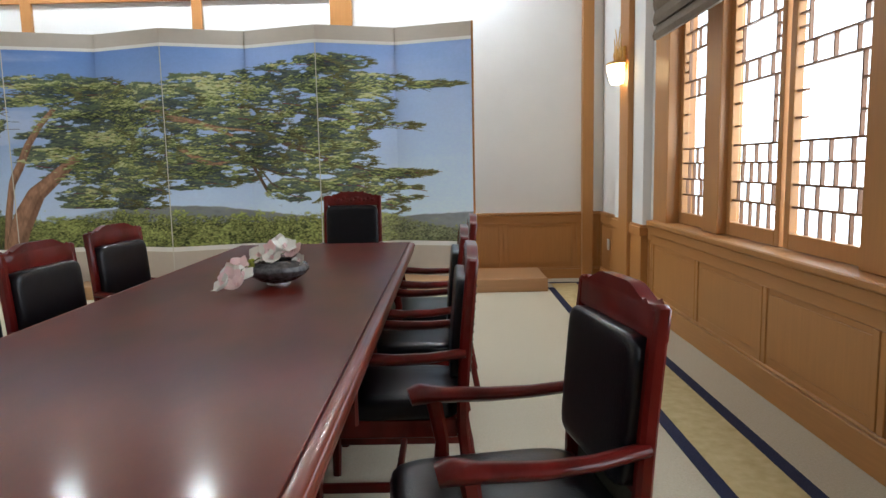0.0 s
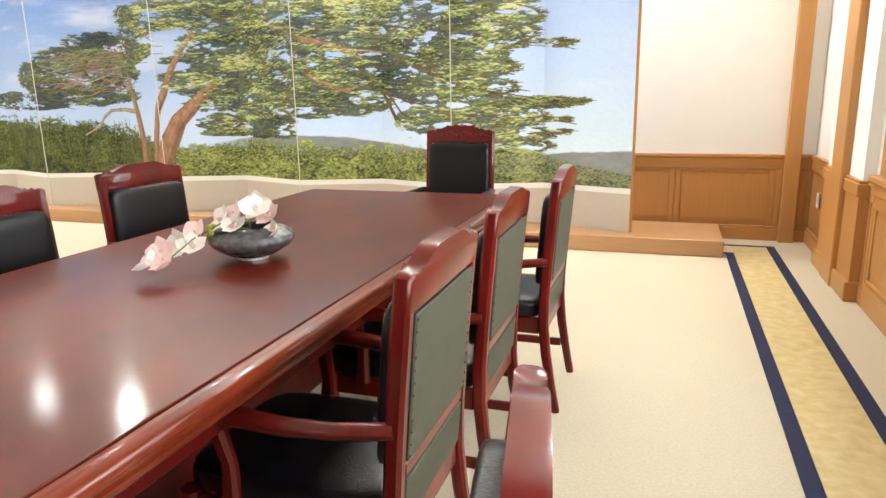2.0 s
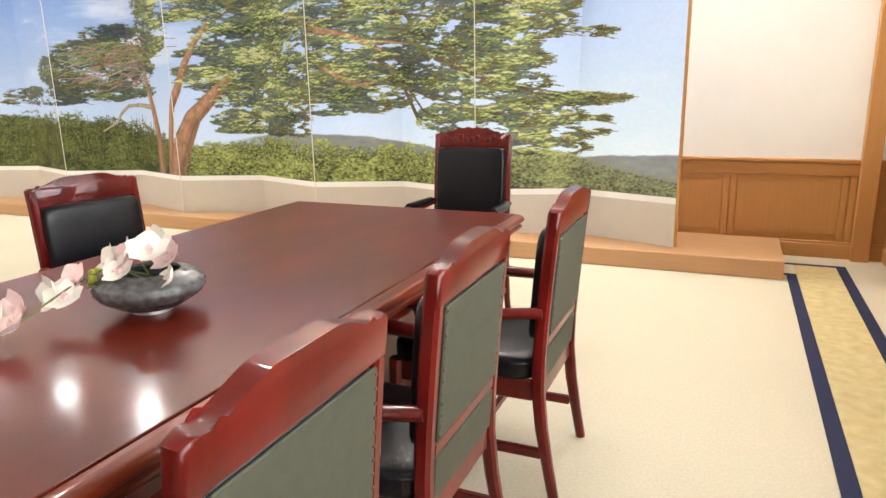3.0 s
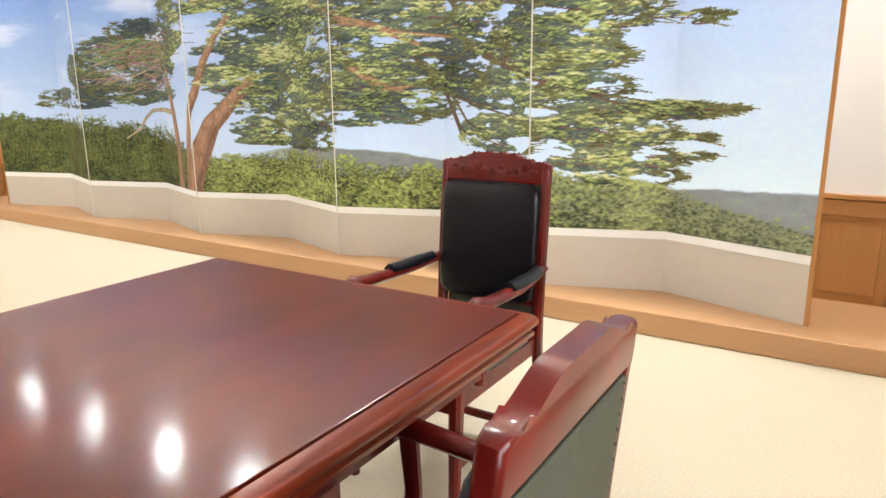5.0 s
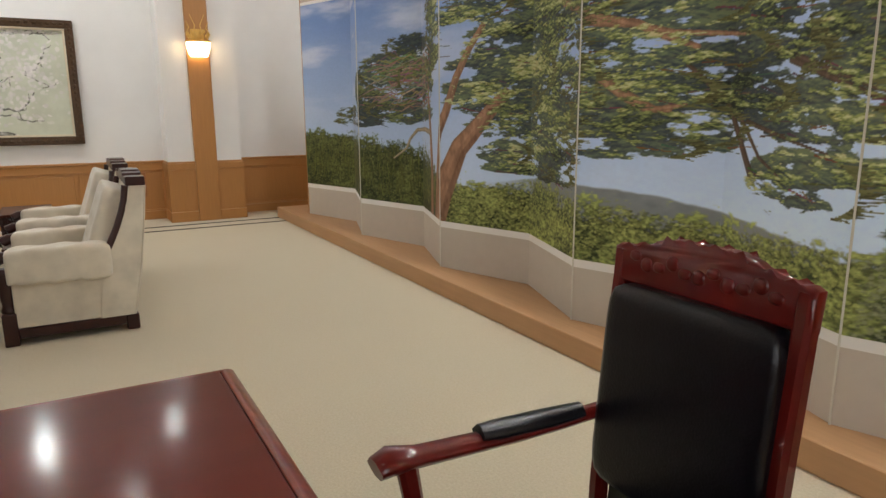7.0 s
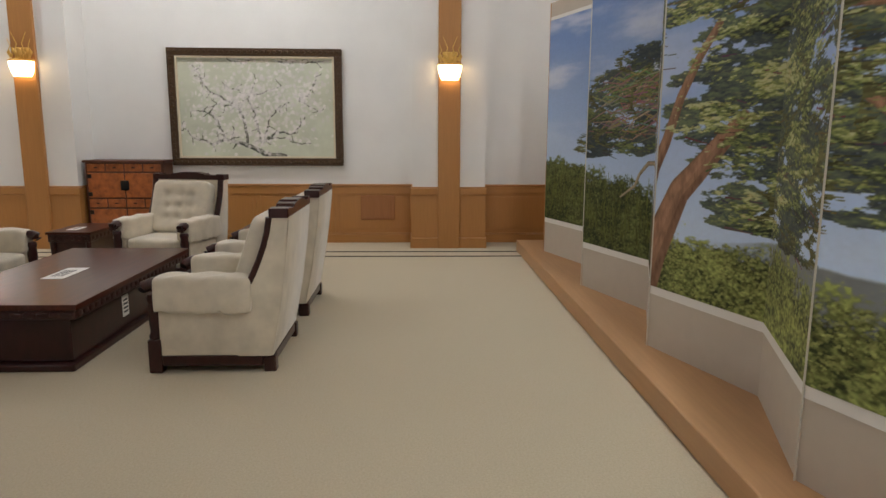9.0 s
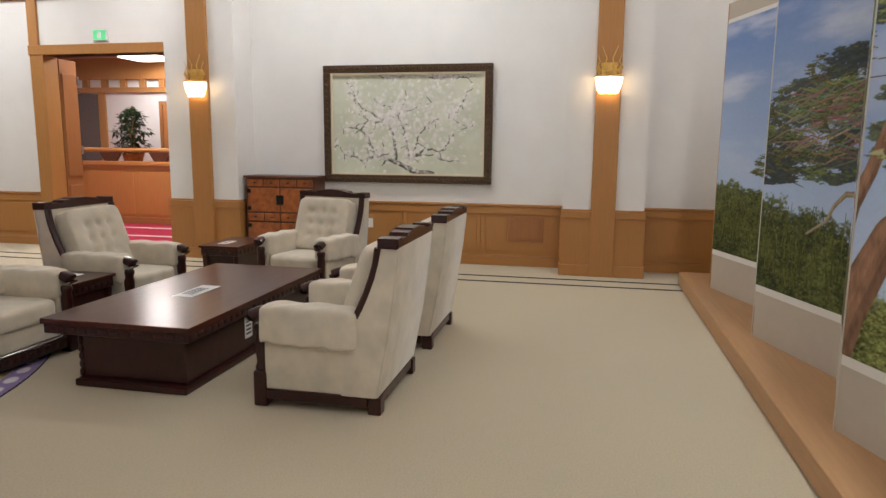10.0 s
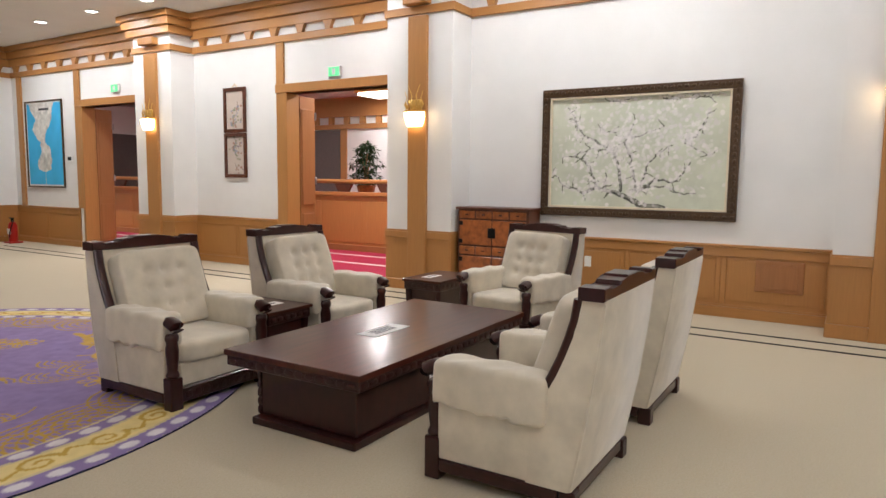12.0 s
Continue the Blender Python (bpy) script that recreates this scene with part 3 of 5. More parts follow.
box(bm, XE - 0.05, XE - 0.002, WY0 - 0.15, WY1 + 0.35, WZ0 - 0.12, WZ0 - 0.048, 0.006)
part("window_sill", bm, OAK_H, win)
# bays below y = 3 are out of view, added to let in more daylight
bays = [(5.02, 5.65), (4.03, 4.74), (3.22, 3.98), (2.22, 2.93), (1.42, 2.17), (0.42, 1.13), (-0.38, 0.37)]
for y0, y1 in ((4.75, 5.01), (2.94, 3.21), (1.14, 1.41), (-0.59, -0.39)):
    part("mullion", bx(XE + 0.02, XE + 0.17, y0, y1, WZ0, WZ1, 0.006), OAK_V, win)
SX = XE + 0.10


def sash(y0, y1):
    bm = bmesh.new()
    box(bm, SX - 0.025, SX + 0.025, y0, y0 + 0.055, WZ0 + 0.002, WZ1, 0.004)
    box(bm, SX - 0.025, SX + 0.025, y1 - 0.055, y1, WZ0 + 0.002, WZ1, 0.004)
    box(bm, SX - 0.025, SX + 0.025, y0 + 0.056, y1 - 0.056, WZ0 + 0.002, WZ0 + 0.09, 0.004)
    s = part("sash", bm, OAK_V, win)
    a, b, t = y0 + 0.057, y1 - 0.057, 0.006
    w = b - a
    bm = bmesh.new()
    def hbar(z, u0=0.0, u1=1.0):
        box(bm, SX - 0.012, SX + 0.012, a + u0 * w, a + u1 * w, z - t, z + t)
    def vbar(u, z0, z1):
        box(bm, SX - 0.010, SX + 0.010, a + u * w - t, a + u * w + t, z0, z1)
    for z in (1.05, 1.17, 1.29):
        hbar(z, 0.0, 1.0)
    hbar(1.40)
    for i, (z0, z1) in enumerate(((0.91, 1.05), (1.05, 1.17), (1.17, 1.29))):
        for u in ((0.2, 0.42, 0.6, 0.8) if i % 2 == 0 else (0.12, 0.34, 0.66, 0.88)):
            vbar(u, z0, z1)
    for u in (0.22, 0.5, 0.78):
        vbar(u, 1.29, 1.40)
    for z, q in ((1.78, 1.90), (2.12, 2.26), (2.55, 2.68)):
        hbar(z)
        hbar(q)
        for u in (0.22, 0.5, 0.78):
            vbar(u, z, q)
    for u, z0, z1 in ((0.14, 1.40, 1.78), (0.86, 1.90, 2.12), (0.14, 1.90, 2.12), (0.86, 2.26, 2.55)):
        vbar(u, z0, z1)
    for z in (1.52, 1.66, 1.98, 2.05):
        hbar(z, 0.0, 0.14)
        hbar(z, 0.86, 1.0)
    part("lattice", bm, LATTICE, s, "dark oak lattice bars")


for y0, y1 in bays:
    sash(y0, y1)
solo("backdrop", bx(4.4, 4.5, -12, 32, -1, 9), DAYLIGHT, "hazy white daylight outdoors", "backdrop", kind="structure")
solo("ground", bx(XE + 0.25, 4.4, -12, 32, -0.4, -0.3), CARPET, "pale paving outside the window", "ground", kind="structure")

blind = thing("roman_blind", "brown folded roman blind above the window", "blind")
blind.location = (XE - 0.08, 0, 0)
for k in range(3):
    bm = bmesh.new()
    z = 2.26 + k * 0.11
    rings = []
    for y in (WY0 - 0.05, WY1 + 0.04):
        rings.append([(0.02, y, z + 0.20), (-0.02 - 0.02 * k, y, z + 0.12), (-0.06, y, z + 0.02), (-0.05, y, z - 0.02), (-0.01, y, z - 0.01), (0.03, y, z + 0.08)])
    part("fold", loft(bm, rings), BLIND, blind)
part("cloth", bx(-0.01, 0.035, WY0 - 0.05, WY1 + 0.04, 2.62, 3.12, 0.004), BLIND, blind)

# ---------------------------------------------------------------- carpet stripes and platform
bm = bmesh.new()
for x in (1.03, 1.375):
    box(bm, x, x + 0.065, YS + 0.9, 7.62 if x > 1.2 else 7.30, 0.0, 0.004)
box(bm, 0.99, 1.44, 7.622, 7.66, 0.0, 0.004)
box(bm, 0.99, 1.095, 7.302, 7.34, 0.0, 0.004)
solo("carpet_trim_east", bm, NAVY, "navy border stripes woven into the carpet", "trim", kind="structure")
solo("carpet_band_east", bx(1.097, 1.373, YS + 0.9, 7.60, 0.0, 0.003), BAND, "mottled gold carpet border band", "trim", kind="structure")
bm = bmesh.new()
for x in (-8.66, -8.35):
    box(bm, x - 0.02, x + 0.02, YS + 0.9, 7.14, 0.0, 0.004)
solo("carpet_trim_west", bm, DARKLINE, "thin dark border lines woven into the carpet", "trim", kind="structure")

bm = bmesh.new()
box(bm, -8.72, 1.0, 7.14, YN - 0.042, 0.0, 0.136, 0.005)
solo("platform", bm, PLATFORM, "low wood-laminate platform under the folding screen", "platform", kind="structure")


# ---------------------------------------------------------------- folding screen with the pine mural
FRONT = [-7.93, -6.22, -4.56, -2.93, -1.34, 0.25]
BACK = [-7.05, -5.37, -3.74, -2.14, -0.55]
FY, BY = 7.33, 7.60
folds = []
for i in range(5):
    folds += [(FRONT[i], FY), (BACK[i], BY)]
folds.append((FRONT[5], FY))
Z0, ZB, ZP, ZT, ZW, ZTOP = 0.137, 0.465, 0.515, 2.585, 2.62, 2.765


def pine_picture():
    p = Paint(FRONT[0], FRONT[5], ZP, ZT, 0.0050)
    rng = np.random.default_rng(11)
    U, V = p.u[None, :] + 0 * p.v[:, None], p.v[:, None] + 0 * p.u[None, :]
    h, w = p.h, p.w
    fine, mid, broad = grain(h, w, 5, 3, 2, 1), grain(h, w, 16, 8, 3, 2), grain(h, w, 60, 26, 4, 3)

    def lay(alpha, colour):
        p.img[...] = p.img * (1 - alpha[..., None]) + colour * alpha[..., None]

    # sky: deep blue aloft and to the west, pale to the horizon, thin cloud on the upper left
    f = np.clip((V - 0.8) / 1.8, 0, 1)[..., None]
    p.img[...] = np.array((0.56, 0.70, 0.92)) * (1 - f) + np.array((0.155, 0.28, 0.62)) * f
    east = step_up(-4.2, -0.8, U) * 0.45
    lay(east * (1 - 0.5 * f[..., 0]), np.array((0.57, 0.69, 0.87)))
    cloud = grain(h, w, 240, 50, 5, 4)
    lay(step_up(0.47, 0.70, cloud) * step_up(-3.4, -5.4, U) * step_up(1.1, 2.2, V) * 0.5 + 0.06 * step_up(0.4, 0.7, cloud), np.array((0.90, 0.93, 0.97)))
    # hazy hills
    ridge = np.interp(p.u, [-7.9, -4.2, -3.4, -2.73, -2.4, -2.1, -1.4, -0.56, -0.36, 0.0, 0.25], [0.80, 0.84, 0.95, 0.95, 0.915, 0.87, 0.80, 0.77, 0.80, 0.815, 0.83])[None, :] + 0.02 * (mid - 0.5)
    lay(step_up(0.008, -0.008, V - ridge) * step_up(-4.3, -3.4, U), np.array((0.235, 0.26, 0.275)) * (0.9 + 0.3 * (mid - 0.5))[..., None])
    # bushes and meadow
    top = np.interp(p.u, [-7.9, -6.6, -5.6, -5.0, -4.4, -3.6, -3.0, -2.0, -1.2, -0.6, -0.16, 0.25],
                    [1.14, 1.10, 1.08, 0.95, 0.80, 0.90, 0.86, 0.80, 0.84, 0.78, 0.68, 0.62])[None, :]
    ragged = V - top - (broad - 0.5) * 0.22 - (mid - 0.5) * 0.16 - (fine - 0.5) * 0.12
    tone = np.clip(0.42 + 0.9 * (mid - 0.5) + 1.3 * (broad - 0.5) + 1.2 * (fine - 0.5), 0, 1) ** 1.3
    sunny = step_up(-4.8, -4.3, U) * 0.75 + 0.46
    green = np.array((0.026, 0.036, 0.014)) + tone[..., None] * (np.array((0.30, 0.34, 0.10)) * sunny[..., None])
    grey = step_up(-1.4, 0.0, U)[..., None] * 0.55
    green = green * (1 - grey) + np.array((0.15, 0.165, 0.115)) * (0.5 + tone[..., None]) * grey
    lay(step_up(0.03, -0.04, ragged), green)
    for _ in range(16000):
        u = rng.uniform(-7.93, 0.25)
        hi = np.interp(u, p.u, top[0])
        f = rng.random() ** 0.8
        v = ZP + (hi - ZP) * f
        k = rng.uniform(0.25, 1.1) * (0.6 if u < -4.7 else 1.15)
        c = np.array((0.37, 0.40, 0.13)) * k if u < -1.3 else np.array((0.22, 0.24, 0.14)) * (0.5 + 0.6 * k)
        if rng.random() < 0.35:
            c = c * 0.25
        p.dab(u, v, rng.uniform(0.007, 0.016), rng.uniform(0.004, 0.008), c, rng.uniform(0.25, 0.65), rng.uniform(-0.5, 0.5))
    for _ in range(420):
        u = rng.uniform(-7.9, -4.95)
        v = ZP + rng.uniform(0.05, 0.42)
        k = rng.uniform(0.3, 1)
        p.stroke([(u, v), (u + rng.uniform(-0.05, 0.05), v + rng.uniform(0.08, 0.22))], 0.005, 0.003, (0.15 * k, 0.17 * k, 0.04 * k))
    # foliage: pads of short level sprays, dark below and sunlit above
    pads = [(-5.61, 1.74, .57, .18), (-6.04, 1.60, .47, .20), (-6.75, 1.36, .50, .07), (-5.25, 1.66, .40, .20), (-5.49, 1.38, .57, .10), (-4.87, 1.93, .26, .22),
            (-4.84, 2.20, .30, .12), (-3.64, 1.86, .70, .20), (-3.93, 1.62, .58, .18), (-4.05, 1.44, .42, .10), (-3.55, 1.35, .51, .17), (-3.38, 1.10, .37, .13),
            (-3.98, 1.08, .22, .08), (-3.33, .97, .31, .06), (-3.29, 1.64, .35, .24), (-4.38, 2.12, .44, .11), (-2.53, 1.90, .49, .13), (-2.44, 1.65, .53, .11)]
    pads += [(-2.64, 1.47, .41, .11), (-2.54, 1.29, .50, .12), (-2.64, 1.18, .36, .06), (-1.99, 1.60, .43, .10), (-2.12, 1.42, .36, .11), (-1.82, 1.85, .48, .11),
             (-1.17, 1.81, .43, .12), (-.95, 1.84, .31, .09), (-.60, 1.75, .19, .04), (-1.58, 1.55, .38, .10), (-1.12, 1.55, .30, .08), (-1.08, 1.38, .26, .08),
             (-1.58, 1.32, .35, .08), (-1.65, 1.06, .32, .14), (-1.24, 1.13, .35, .13), (-.90, 1.11, .35, .11), (-.67, 1.24, .35, .06), (-.39, 1.25, .19, .025)]
    pads += [(-.89, .95, .38, .08), (-.53, .98, .17, .025), (-.49, 1.09, .14, .025), (-.79, .85, .28, .06), (-4.1, 2.22, .65, .12), (-3.3, 2.04, .70, .18),
             (-2.4, 2.12, .65, .18), (-1.7, 2.12, .65, .22), (-1.65, 2.33, .55, .13), (-1.2, 2.40, .38, .08), (-.9, 2.20, .48, .10), (-.42, 2.17, .38, .035), (-1.1, 1.98, .5, .12)]
    pads += [(-3.55, 1.55, .72, .46), (-2.35, 1.66, .70, .38), (-1.45, 1.80, .55, .42)]
    pads += [(-5.75, 1.42, .55, .14), (-6.35, 1.30, .60, .07), (-6.9, 1.27, .40, .03), (-5.45, 1.95, .35, .10), (-3.4, 1.22, .45, .10), (-3.75, .98, .40, .05), (-.75, 1.24, .55, .05), (-.30, 2.15, .42, .03), (-.62, 1.74, .30, .03)]
    def slanted(cu, cv, seed, slope):
        """Streaks that rise or fall along the boughs."""
        a = grain(h, w, cu, cv, 2, seed)
        return np.stack([np.roll(row, int(k * slope)) for k, row in enumerate(a)])

    def needles(cu, cv, seed):
        pick = step_up(0.44, 0.56, grain(h, w, 34, 20, 2, seed + 5))
        return slanted(cu, cv, seed, 1.6) * pick + slanted(cu, cv, seed + 1, -2.2) * (1 - pick)

    big, clump, tuft, needle = grain(h, w, 120, 40, 2, 41), grain(h, w, 60, 15, 3, 21), grain(h, w, 15, 4.5, 3, 22), needles(5, 1.6, 23)
    holes = step_up(0.53, 0.63, grain(h, w, 74, 20, 4, 44)) * 1.3
    edge, lift = np.full((h, w), -9.0), np.zeros((h, w))
    for x, z, rx, rz in pads:
        du, dv = (U - x) / rx, (V - z + 0.05 * ((U - x) / rx) ** 2 * rz) / rz
        e = 1 - du * du - dv * dv
        nearer = e > edge
        edge = np.where(nearer, e, edge)
        lift = np.where(nearer, dv, lift)
    west = step_up(-4.75, -5.0, U)

    def foliage(clump, tuft, needle, cover, bright, solid):
        """Level sprays of needles: dense where the pads are, ragged at their rims, lit from above."""
        mass = np.where(edge > 0, np.minimum(edge, 0.6) * 0.8, edge * 2.6) + 3.0 * (clump - 0.5) + 1.7 * (tuft - 0.5) + 0.9 * (needle - 0.5) + cover - holes * (0.42 + 0.38 * step_up(-2.6, -1.4, U))
        alpha = step_up(-0.10, 0.22, mass) * solid
        over = np.roll(mass, -3, axis=0)
        rim = np.clip((mass - over) * 0.30, -0.3, 0.35)
        light = np.clip(0.40 + 0.26 * np.clip(lift, -1, 1) + rim + 1.4 * (needle - 0.5) + 0.7 * (tuft - 0.5) + 1.3 * (clump - 0.5) + 1.3 * (big - 0.5), 0, 1.25) * bright * (1 - 0.45 * west)
        stops = [0.0, 0.30, 0.60, 0.95, 1.25]
        colour = np.stack([np.interp(light, stops, c) for c in ([0.020, 0.075, 0.175, 0.34, 0.55], [0.026, 0.096, 0.215, 0.38, 0.57], [0.020, 0.046, 0.074, 0.13, 0.30])], -1)
        brown = (step_up(0.55, 0.75, np.roll(tuft, 37, axis=1)) * 0.35)[..., None]
        colour = colour * (1 - brown) + colour * np.array((1.15, 0.80, 0.80)) * brown
        lay(alpha, colour)

    foliage(clump, tuft, needle, 0.42, 0.40, 0.94)
    # limbs, with bark drawn along them by noise
    bark, pale, twig = (0.36, 0.20, 0.125), (0.42, 0.33, 0.23), (0.12, 0.080, 0.058)
    limbs = [
        ([(-4.90, 0.50), (-4.90, 0.89), (-4.96, 1.19), (-5.04, 1.45), (-5.07, 1.65), (-5.27, 1.86)], 0.062, 0.020, bark),
        ([(-4.72, 0.50), (-4.66, 0.90), (-4.58, 1.22), (-4.50, 1.37), (-4.40, 1.62), (-4.28, 1.82), (-4.15, 1.98)], 0.055, 0.022, bark),
        ([(-4.62, 0.55), (-4.55, 0.74), (-4.46, 0.92), (-4.37, 1.10), (-4.24, 1.22), (-4.10, 1.36), (-3.95, 1.50)], 0.115, 0.040, bark),
        ([(-5.00, 1.20), (-5.23, 1.22), (-5.43, 1.21), (-5.52, 1.13), (-5.57, 1.04), (-5.74, 0.94)], 0.024, 0.008, pale),
        ([(-5.07, 1.72), (-5.55, 1.76), (-5.86, 1.70), (-6.13, 1.59)], 0.014, 0.005, pale),
        ([(-5.10, 1.68), (-5.59, 1.65), (-5.90, 1.58)], 0.013, 0.005, pale),
        ([(-5.05, 1.55), (-5.35, 1.62), (-5.62, 1.52), (-5.75, 1.38)], 0.012, 0.005, pale),
        ([(-2.90, 1.86), (-2.62, 1.82), (-2.46, 1.74), (-2.30, 1.68)], 0.030, 0.014, bark),
        ([(-2.80, 1.55), (-2.67, 1.45), (-2.57, 1.39), (-2.42, 1.37)], 0.030, 0.014, bark),
        ([(-1.95, 1.08), (-2.05, 1.25), (-2.15, 1.42), (-2.35, 1.60)], 0.020, 0.012, twig),
        ([(-1.75, 1.58), (-1.28, 1.41), (-1.05, 1.34), (-0.83, 1.27), (-0.45, 1.25)], 0.015, 0.005, twig),
        ([(-3.2, 2.0), (-2.78, 1.86), (-2.43, 1.76), (-2.03, 1.72)], 0.024, 0.010, bark),
        ([(-2.66, 1.46), (-2.5, 1.38), (-2.34, 1.40)], 0.022, 0.010, bark),
        ([(-2.1, 1.40), (-1.9, 1.16), (-1.72, 1.06)], 0.014, 0.006, twig),
        ([(-2.0, 1.32), (-1.69, 1.24), (-1.5, 1.2)], 0.012, 0.005, twig),
        ([(-1.9, 1.66), (-1.4, 1.48), (-0.98, 1.33), (-0.4, 1.25)], 0.013, 0.003, twig),
        ([(-2.2, 1.98), (-1.5, 1.88), (-0.9, 1.78), (-0.45, 1.74)], 0.010, 0.003, twig),
    ]
    before = p.img.copy()
    for pts, a, b, c in limbs:
        p.stroke(pts, a, b, [q * 0.62 for q in c])
        p.stroke([(x - a * 0.22, z) for x, z in pts], a * 0.66, b * 0.66, [q * 0.85 for q in c])
        p.stroke([(x - a * 0.35, z) for x, z in pts], a * 0.35, b * 0.35, c)
    wood = np.abs(p.img - before).sum(axis=2) > 1e-6
    crust = 0.55 + 0.9 * grain(h, w, 4, 11, 3, 9)
    p.img[wood] *= crust[wood][:, None]
    for _ in range(70):
        u, v = rng.uniform(-5.9, -4.95), rng.uniform(1.40, 1.90)
        p.stroke([(u, v), (u - rng.uniform(0.05, 0.2), v + rng.uniform(-0.06, 0.07)), (u - rng.uniform(0.2, 0.45), v + rng.uniform(-0.12, 0.06))], 0.007, 0.003, [q * rng.uniform(0.3, 0.9) for q in pale])
    for _ in range(380):
        x, z, rx, rz = pads[rng.integers(len(pads))]
        u, v = x + rng.uniform(-1, 1) * rx, z + rng.uniform(-1, 0.6) * rz
        p.stroke([(u, v), (u + rng.uniform(0.06, 0.22), v + rng.uniform(-0.05, 0.03))], 0.005, 0.002, [q * rng.uniform(0.4, 1.6) for q in twig])
    foliage(np.roll(clump, 61, axis=1) * 0.5 + grain(h, w, 44, 11, 3, 31) * 0.5, grain(h, w, 13, 4, 3, 32), needles(4.5, 1.5, 53), -0.30, 1.05, 0.94)
    # needles that reach out level past the pads
    for _ in range(60):
        u, v = rng.uniform(-5.9, -4.95), rng.uniform(1.42, 1.88)
        p.stroke([(u, v), (u - rng.uniform(0.05, 0.18), v + rng.uniform(-0.05, 0.05)), (u - rng.uniform(0.2, 0.4), v + rng.uniform(-0.10, 0.05))], 0.006, 0.003, [q * rng.uniform(0.3, 0.9) for q in pale])
    for _ in range(3400):
        x, z, rx, rz = pads[rng.integers(len(pads))]
        a = rng.uniform(-0.9, 0.9) + (math.pi if x < -4.8 else 0.0)
        u, v = x + math.cos(a) * rx, z + math.sin(a) * rz
        k, d = rng.uniform(0.3, 1.0), math.copysign(rng.uniform(0.03, 0.11), math.cos(a))
        p.stroke([(u, v), (u + d, v + rng.uniform(-0.015, 0.02))], 0.005, 0.0025, (0.17 * k, 0.17 * k, 0.07 * k))
    # lighting correction put into the print's colour: darker west, lighter east; plus fine grain
    p.img *= ((0.96 + 0.08 * fine) * (0.90 + 0.34 * step_up(-6.5, 0.0, U)))[..., None]
    return p


pine = pine_picture()
screen = thing("folding_screen", "ten-panel folding screen printed with a broad pine under blue sky", "folding screen")
for i, ((xa, ya), (xb, yb)) in enumerate(zip(folds, folds[1:])):
    d = Vector((xb - xa, yb - ya, 0))
    L = d.length
    ang = math.degrees(math.atan2(d.y, d.x))
    m = pose(xa, ya, 0, 0, 0, ang)
    pan = part("panel", box(bmesh.new(), 0.0, L, 0.0, 0.035, Z0, ZTOP, m=m), SCREEN, screen, "beige cloth panel")
    for za, zb in ((ZB, ZP - 0.002), (ZT + 0.002, ZW)):
        part("border", box(bmesh.new(), 0, L, -0.003, -0.0002, za, zb, m=m), WHITE, pan, "white border strip")
    lo, hi = max(0, np.searchsorted(pine.u, xa) - 1), min(pine.w, np.searchsorted(pine.u, xb) + 1)
    us = np.clip(pine.u[lo:hi], xa, xb)
    place = lambda u, v, xa=xa, ya=ya, xb=xb, yb=yb: (u, ya + (yb - ya) * (u - xa) / (xb - xa) - 0.005, v)
    print_mesh("mural", place, us, pine.v, pine.img[:, lo:hi], PRINT, pan)
for x, y in folds[2:-1:2]:
    part("hinge_strip", bx(x - 0.004, x + 0.004, y - 0.010, y - 0.0055, Z0, ZT), PALE, screen, "pale fold seam")
for x, s in ((FRONT[0], -1), (FRONT[5], 1)):
    part("edge_frame", bx(min(x, x + s * 0.022), max(x, x + s * 0.022), FY - 0.006, FY + 0.045, Z0, ZTOP, 0.003), OAK_V, screen, "orange wooden edge strip")

# ---------------------------------------------------------------- conference table
TX0, TX1, TY0, TY1, TZ = -1.52, -0.255, -0.35, 5.068, 0.78
tab = thing("conference_table", "long polished red-brown mahogany conference table", "table")
RIM = 0.042
part("tabletop", bx(TX0 + RIM, TX1 - RIM, TY0 + RIM, TY1 - RIM, TZ - 0.030, TZ, 0.003, 2), TABLETOP, tab)
# rim: a groove round the top, a sloping ogee, a nose and a cove under it
profile = [(RIM + 0.02, -0.031), (RIM + 0.02, -0.012), (RIM - 0.003, -0.010), (RIM - 0.004, -0.004), (RIM - 0.010, -0.0015), (0.022, -0.005), (0.010, -0.012), (0.003, -0.020), (0.0, -0.030), (0.002, -0.038),
           (0.008, -0.043), (0.016, -0.046), (0.016, -0.052), (0.009, -0.057), (0.009, -0.068), (0.020, -0.078), (0.045, -0.082)]
rows = [[(TX0 + d, TY0 + d, TZ + z), (TX1 - d, TY0 + d, TZ + z), (TX1 - d, TY1 - d, TZ + z), (TX0 + d, TY1 - d, TZ + z)] for d, z in profile]
part("edge_moulding", loft(bmesh.new(), rows, cap=False), EDGE, tab, "moulded red rim", True)
bm = bmesh.new()
for x0, x1, y0, y1 in ((TX0 + 0.10, TX1 - 0.10, TY0 + 0.10, TY0 + 0.13), (TX0 + 0.10, TX1 - 0.10, TY1 - 0.13, TY1 - 0.10),
                       (TX0 + 0.10, TX0 + 0.13, TY0 + 0.131, TY1 - 0.131), (TX1 - 0.13, TX1 - 0.10, TY0 + 0.131, TY1 - 0.131)):
    box(bm, x0, x1, y0, y1, TZ - 0.17, TZ - 0.0805, 0.004)
part("apron", bm, MAHOGANY, tab)
for y in (0.25, 2.35, 4.45):
    ped = part("pedestal", bx(-1.16, -0.62, y - 0.22, y + 0.22, 0.06, TZ - 0.0315, 0.006), MAHOGANY, tab)
    part("plinth", bx(-1.22, -0.56, y - 0.27, y + 0.27, 0.0, 0.058, 0.008), MAHOGANY, ped)
